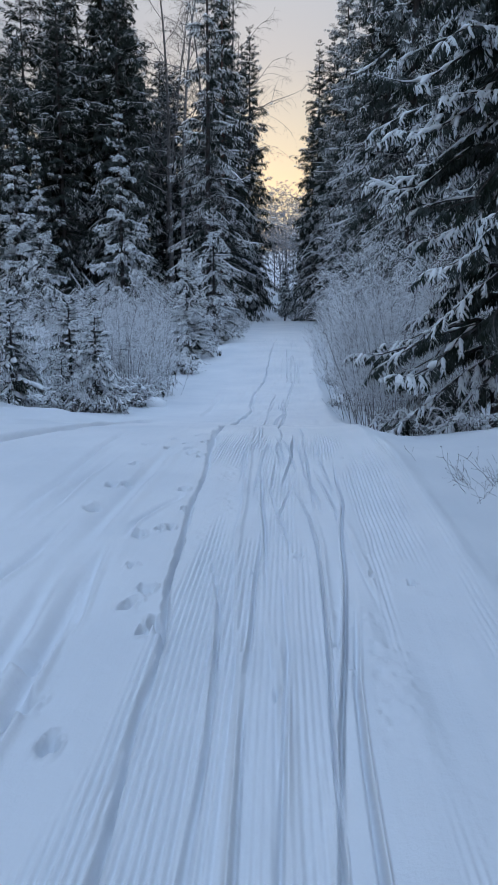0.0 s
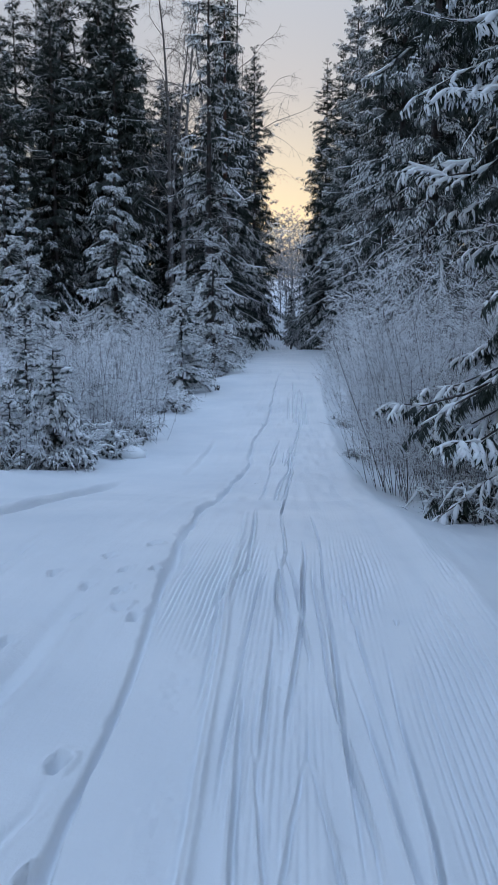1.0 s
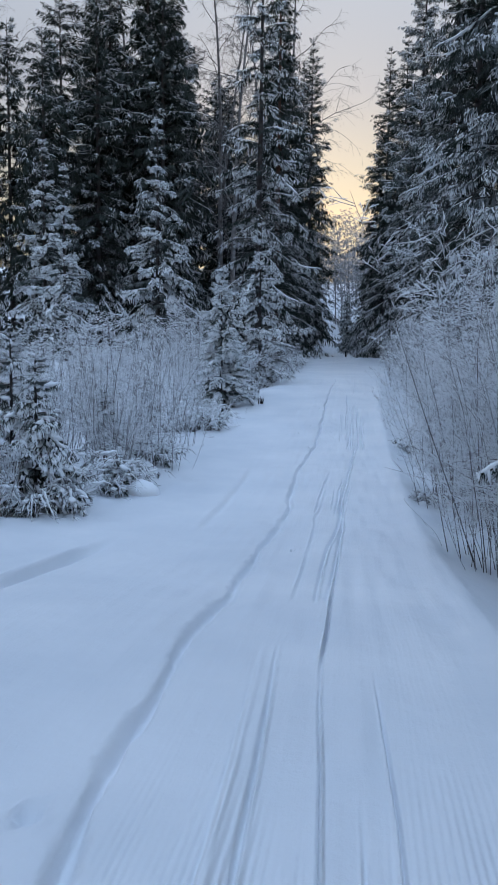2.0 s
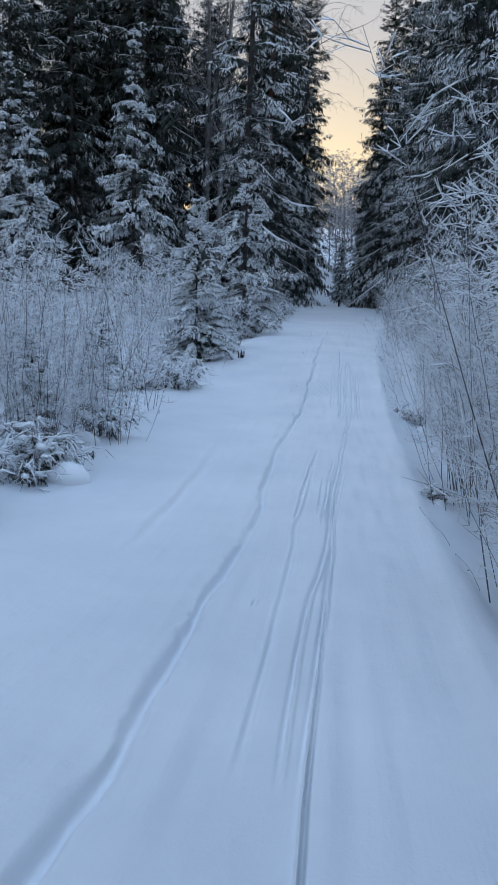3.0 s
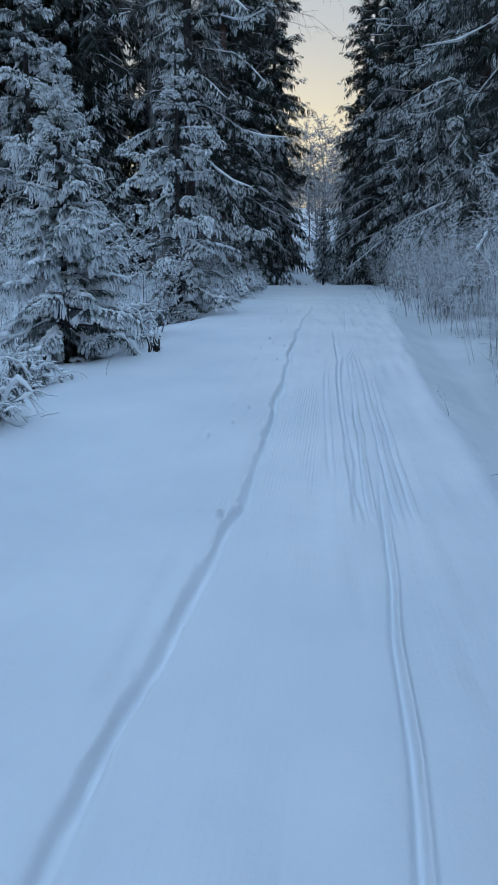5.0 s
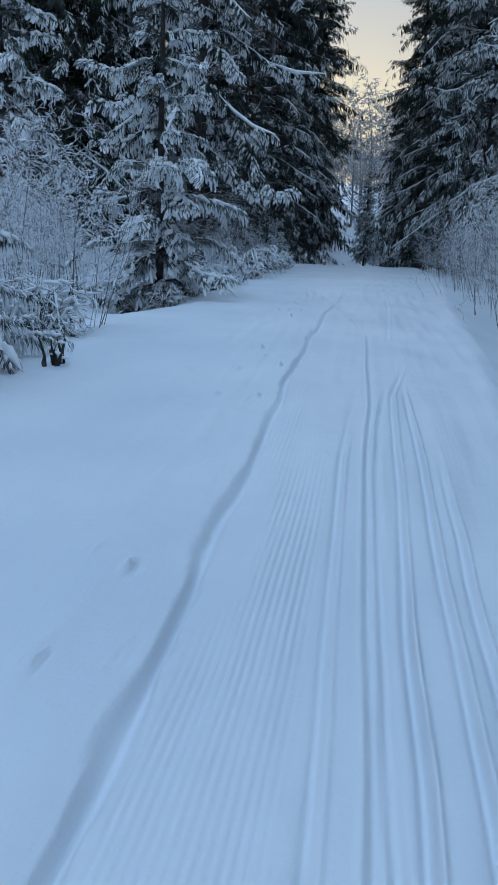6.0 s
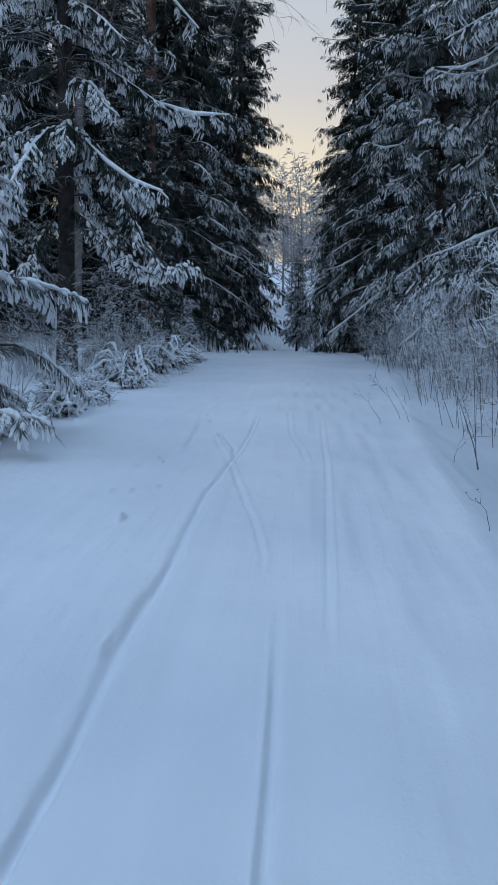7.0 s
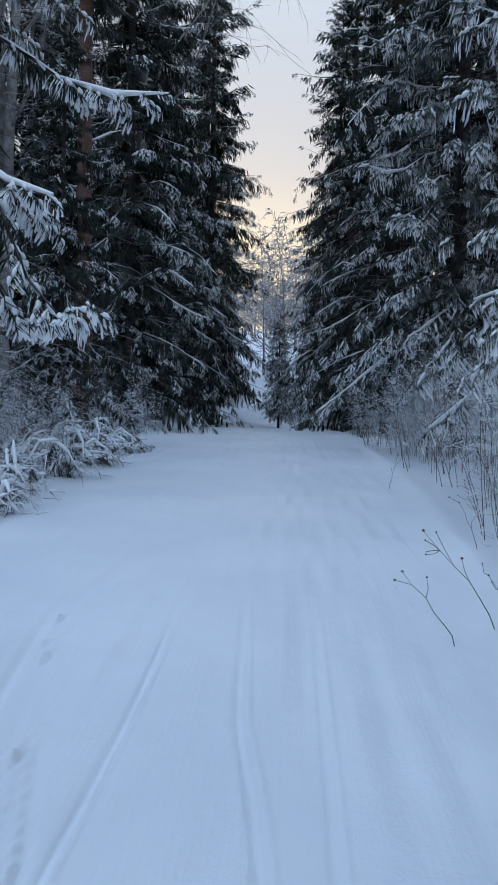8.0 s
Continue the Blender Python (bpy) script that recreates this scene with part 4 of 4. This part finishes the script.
while len(right_spots) < 100:
    yy = 14.6 + 24 * rng.random() ** 1.5
    xx = float(edge_right(yy)) + (0.68 if yy < 17.5 else 0.38 if yy < 21.5 else 0.95) + 2.5 * rng.random() ** 1.3
    right_spots.append((xx, yy, rng.uniform(-60, 60), rng.uniform(0.9, 1.3) * (1 if yy < 21.5 else 0.85 if yy < 27 else 0.75)))
while len(thin_spots) < 150:
    yy = rng.uniform(38, 64)
    if len(thin_spots) % 3:
        xx = float(edge_right(yy)) + 0.5 + 2.4 * rng.random()
    else:
        yy = rng.uniform(41, 60)
        xx = float(edge_left(yy)) - 0.5 - 2.2 * rng.random()
    thin_spots.append((xx, yy, rng.uniform(0, 360), rng.uniform(0.6, 1.25) * (1.2 if xx > 2.3 else 1.0)))
for k in range(18):
    yy = rng.uniform(75, 96)
    thin_spots.append((rng.choice([rng.uniform(-7.5, -4.2), rng.uniform(-1.0, 4.0)]), yy, rng.uniform(0, 360), rng.uniform(1.0, 1.8)))
thin_spots += [(2.0, 11.9, 10, 0.75), (2.5, 11.3, 80, 0.7), (3.1, 11.0, 190, 0.75), (3.7, 10.7, 260, 0.7), (1.95, 13.0, 140, 0.8)]
for k in range(14):
    thin_spots.append((rng.uniform(0.3, 2.4), rng.uniform(65.5, 70), rng.uniform(0, 360), rng.uniform(0.9, 1.5)))
for kinds, spots in ((left_kinds, left_spots), (right_kinds, right_spots), (thin_kinds, thin_spots)):
    for i, kind in enumerate(kinds):
        stand(kind, spots[i::len(kinds)])


def bush(name, label, height, arms, seed, group):
    """A low thicket bush bowed to the ground: arched twigs under thick snow, dark beneath."""
    rg = np.random.default_rng(seed)
    root = new(name)
    tagged(root, label, "shrub", group)
    v = np.linspace(0, 1, 7)
    wood, dark, white = Soup(), Soup(), Soup()
    for _ in range(arms):
        a, q, h = rg.uniform(0, 2 * math.pi), height * rg.uniform(0.5, 1.1), height * rg.uniform(0.45, 1.05)
        start = rg.normal(0, 0.16 * height, 2)
        out = np.array([math.cos(a), math.sin(a), 0])
        line = np.array([start[0], start[1], -0.06]) + out * (q * v ** 1.2)[:, None] + np.array([0, 0, 1.0]) * (h * np.sin(v * rg.uniform(1.8, 2.9)))[:, None] + rg.normal(0, 0.02 * height, (7, 3))
        wood.tubes(line[None], (0.007 * (1.1 - v))[None], 4)
        fat = rg.uniform(0.008, 0.03) * np.array([0.0, 0.12, 0.6, 1.1, 1.1, 0.9, 0.3]) * rg.uniform(0.4, 1.5, 7)
        white.tubes((line + np.array([0, 0, 0.012]))[None], fat[None], 6)
        for _ in range(14):
            p = line[rg.integers(1, 7)]
            b = a + rg.normal(0, 1.0)
            t = walk_line(rg, p, (math.cos(b), math.sin(b), rg.uniform(-0.9, 0.7)), height * rg.uniform(0.15, 0.4), 3, 0.3, -0.1)
            wood.tubes(t[None], np.array([[0.004, 0.0035, 0.003, 0.002]]), 3)
            if rg.random() < 0.45:
                white.tubes((t + np.array([0, 0, 0.008]))[None], rg.uniform(0.004, 0.015, (1, 4)) * np.array([0.7, 1.1, 1.0, 0.5]), 4)
        if rg.random() < 0.7:
            k = height * rg.uniform(0.12, 0.28)
            white.scatter(BLOB, (line[rg.integers(2, 6)] + np.array([0, 0, 0.02]))[None], (out * k * 1.4)[None], (np.cross((0, 0, 1.0), out) * k)[None], np.array([[0, 0, k]]))
        for _ in range(3):
            p = line[rg.integers(1, 6)] - np.array([0, 0, 0.03])
            b = a + rg.normal(0, 0.9)
            x = unit(np.array([math.cos(b), math.sin(b), rg.uniform(-0.9, -0.1)]))
            y = unit(np.cross((0, 0, 1.0), x))
            k = height * rg.uniform(0.14, 0.3)
            dark.scatter(FRONDS[1][rg.integers(0, 3)], p[None], (x * k)[None], (y * k)[None], (np.cross(x, y) * k)[None])
    part("brushwood", wood, STEM, root, kind="stuff")
    part("needles", dark, NEEDLE, root, smooth=False, kind="stuff")
    part("snow", white, SNOW, root, "thick snow bowing the twigs", kind="stuff")
    return root


bush_kinds = [bush("snowy_bush", "low bush bowed to the ground under thick snow", 0.75, 20, 130 + i, "snow-bowed bushes along the trail") for i in range(4)]
bush_spots = [(-3.95, 17.2, 0, 0.9), (-4.5, 17.3, 60, 1.1), (-3.7, 18.6, 130, 0.7), (-5.0, 16.2, 210, 0.8), (-4.9, 28.6, 20, 1.1), (-3.6, 27.2, 80, 0.9), (-3.5, 33.2, 100, 0.8), (-3.4, 38.1, 30, 0.6), (-4.1, 38.2, 80, 0.75), (-3.9, 39.2, 200, 0.7), (-3.15, 39.0, 280, 0.5), (-4.6, 38.6, 10, 0.9),
              (-3.1, 41.0, 0, 0.9), (-2.9, 44.2, 50, 0.7), (-3.4, 45.4, 20, 0.8), (-3.9, 46.8, 320, 1.1), (-3.3, 48.4, 90, 0.9), (-3.0, 47.3, 140, 0.9), (-2.9, 49.0, 250, 1.0), (-3.3, 50.6, 10, 1.1), (1.25, 19.3, 70, 0.45), (1.6, 25.6, 200, 0.6), (2.3, 15.0, 300, 0.8), (3.3, 15.4, 20, 0.9), (2.9, 14.2, 120, 0.6), (2.1, 11.6, 40, 0.6), (2.7, 11.0, 160, 0.7), (3.3, 10.6, 220, 0.8), (3.9, 10.4, 300, 0.7), (1.9, 12.6, 90, 0.6)]
while len(bush_spots) < 54:
    yy = rng.uniform(15.5, 52)
    if 34 < yy < 40 or yy > 40 and rng.random() < 0.6:
        continue
    bush_spots.append((float(edge_left(yy)) - 0.35 - 1.9 * rng.random() ** 1.5, yy, rng.uniform(0, 360), rng.uniform(0.5, 1.15)))
for i, kind in enumerate(bush_kinds):
    stand(kind, bush_spots[i::4])


# ---- small things at the trail side ----
def weed(name, label, lean_x, lean_y, height, seed, heads):
    """A dry stalk with seed heads."""
    rg = np.random.default_rng(seed)
    root = new(name)
    tagged(root, label, "plant", "dry weeds beside the trail")
    n = 7
    v = np.linspace(0, 1, n)
    main = np.stack([lean_x * height * v ** 1.3, lean_y * height * v ** 1.3, height * v - 0.05 * (v == 0)], 1) + rg.normal(0, 0.006, (n, 3))
    s = Soup()
    fine = min(1.0, 0.35 + 1.4 * height)
    s.tubes(main[None], (0.0028 * fine * (1.1 - 0.75 * v))[None], 4)
    side, ends = [], [main[-1]]
    for _ in range(heads):
        p = main[rg.integers(3, n)]
        q = p + rg.normal(0, 1, 3) * 0.05 + np.array([0.03 * np.sign(lean_x), 0, 0.06])
        side.append(np.stack([p, (p + q) / 2 + rg.normal(0, 0.008, 3), q])), ends.append(q)
    if side:
        s.tubes(np.array(side), np.tile([0.0022, 0.002, 0.0015], (len(side), 1)) * fine, 3)
    part("stalk", s, WEED, root)
    for p in ends:
        s = Soup()
        r = rg.uniform(0.005, 0.010) * fine
        s.add(*lump(p - np.array([r, 0, 0]), p + np.array([r, 0, r * 0.5]), r, r * 1.2, 5, 2))
        part("seed_head", s, WEED, root)
    return root


for i, (x, y, lx, ly, h, heads) in enumerate([(1.05, 40.8, -0.75, -0.2, 0.42, 2), (1.32, 41.0, -0.75, 0.1, 0.55, 5), (1.36, 40.6, -0.5, 0.2, 0.38, 4), (2.0, 44.1, -0.3, 0.3, 0.5, 2), (1.45, 38.3, 0.3, 0.1, 0.3, 3), (1.25, 36.0, -0.3, 0.2, 0.28, 2),
                                              (1.5, 6.0, -0.8, 0.4, 0.2, 4), (1.6, 6.3, -0.9, 0.3, 0.25, 5), (1.7, 5.8, 0.7, 0.2, 0.2, 4), (1.55, 5.7, -0.5, 0.5, 0.16, 3), (1.8, 6.3, -0.9, 0.2, 0.26, 3), (1.3, 7.2, -0.9, -0.3, 0.16, 2), (1.8, 6.0, 0.5, -0.3, 0.2, 4), (1.66, 6.1, 0.9, 0.5, 0.2, 5), (1.62, 5.9, -0.2, -0.7, 0.16, 4),
                                              (1.2, 16.0, -0.7, 0.1, 0.3, 1), (1.15, 17.3, -0.9, 0.2, 0.3, 1), (1.1, 28.0, -0.4, 0.3, 0.3, 2), (-3.3, 34.5, 0.3, 0.2, 0.35, 1), (-3.1, 30.0, 0.4, -0.1, 0.3, 1), (1.5, 47.0, 0.2, 0.1, 0.45, 3), (1.7, 43.0, -0.4, 0.0, 0.4, 2)]):
    weed("dry_weed", "dry dark weed stalk poking out of the snow", lx, ly, h, 200 + i, heads).matrix_basis = place(x, y, 0, 1, 0.02)

clump = random.Random(77)
for i in range(40):
    weed("dry_weed", "thin dry weed stalk dusted with snow", clump.uniform(-1, 0.6), clump.uniform(-0.5, 0.6), clump.uniform(0.07, 0.17), 260 + i, clump.choice([2, 3, 5])).matrix_basis = place(clump.uniform(1.5, 2.1), clump.uniform(5.2, 6.6), 0, 1, 0.02)


def mound(name, label, width, height, seed, core):
    """A snow-capped hump over a dark stone or stump."""
    rg = np.random.default_rng(seed)
    root = new(name)
    tagged(root, label, "stump" if core == BARK else "stone")
    for which, mat, a, b, lift in (("cap", SNOW, 1.0, 1.0, 0.06), ("core", core, 0.82, 0.8, 0.0)):
        bm = bmesh.new()
        bmesh.ops.create_icosphere(bm, subdivisions=3, radius=1.0)
        for v in bm.verts:
            k = 1 + 0.16 * noise.noise(v.co * 1.6 + Vector((seed, 0, 0)))
            v.co = Vector((v.co.x * width * 0.5 * a * k, v.co.y * width * 0.42 * a * k, max(v.co.z, -0.3) * height * 0.8 * b * k + height * 0.1 + lift * height))
        me = bpy.data.meshes.new(which)
        bm.to_mesh(me)
        bm.free()
        for p in me.polygons:
            p.use_smooth = True
        me.materials.append(mat)
        ob = new(which, me)
        ob.parent = root
    return root


for i, (x, y, w, h, core) in enumerate([(-3.3, 18.9, 0.6, 0.3, BARK), (1.75, 25.0, 0.5, 0.2, BARK), (1.25, 19.2, 0.25, 0.12, BARK), (2.6, 14.0, 0.6, 0.25, BARK), (-3.9, 21.3, 0.5, 0.22, BARK), (-3.2, 49.2, 0.9, 0.32, BARK), (2.5, 57.5, 0.5, 0.2, BARK)]):
    mound("stump", "low stump buried under a rounded cap of snow", w, h, 300 + i, core).matrix_basis = place(x, y, 37 * i, 1, 0.06)


def stub(seed):
    """A broken rotten post standing in the snow."""
    rg = np.random.default_rng(seed)
    root = new("tree_stub")
    tagged(root, "short dark broken tree stub standing in the snow", "stump")
    s = Soup()
    v = np.linspace(0, 1, 6)
    for k in range(12):
        a, d = rg.uniform(0, 2 * math.pi), rg.uniform(0.0, 0.09)
        h, r, tip = rg.uniform(0.16, 0.4), rg.uniform(0.012, 0.03), rg.normal(0, 0.05, 2)
        line = np.stack([d * math.cos(a) + tip[0] * v, d * math.sin(a) + tip[1] * v, h * v - 0.08], 1) + rg.normal(0, 0.012, (6, 3))
        s.tubes(line[None], r * np.array([[1.2, 1.0, 1.1, 0.8, 0.7, 0.2]]) * rg.uniform(0.6, 1.3, (1, 6)), 5)
    part("stump", s, BARK, root)
    s = Soup()
    for dx, dz, w in ((-0.05, 0.2, 0.05), (0.05, 0.26, 0.04), (0.0, 0.15, 0.06), (0.08, 0.12, 0.04)):
        s.add(*lump((dx - w, -0.03, dz), (dx + w, 0.02, dz - 0.01), w * 0.7, w * 0.5, 6, 3))
    part("snow_cap", s, SNOW, root)
    return root


stub(5).matrix_basis = place(-2.82, 31.9)
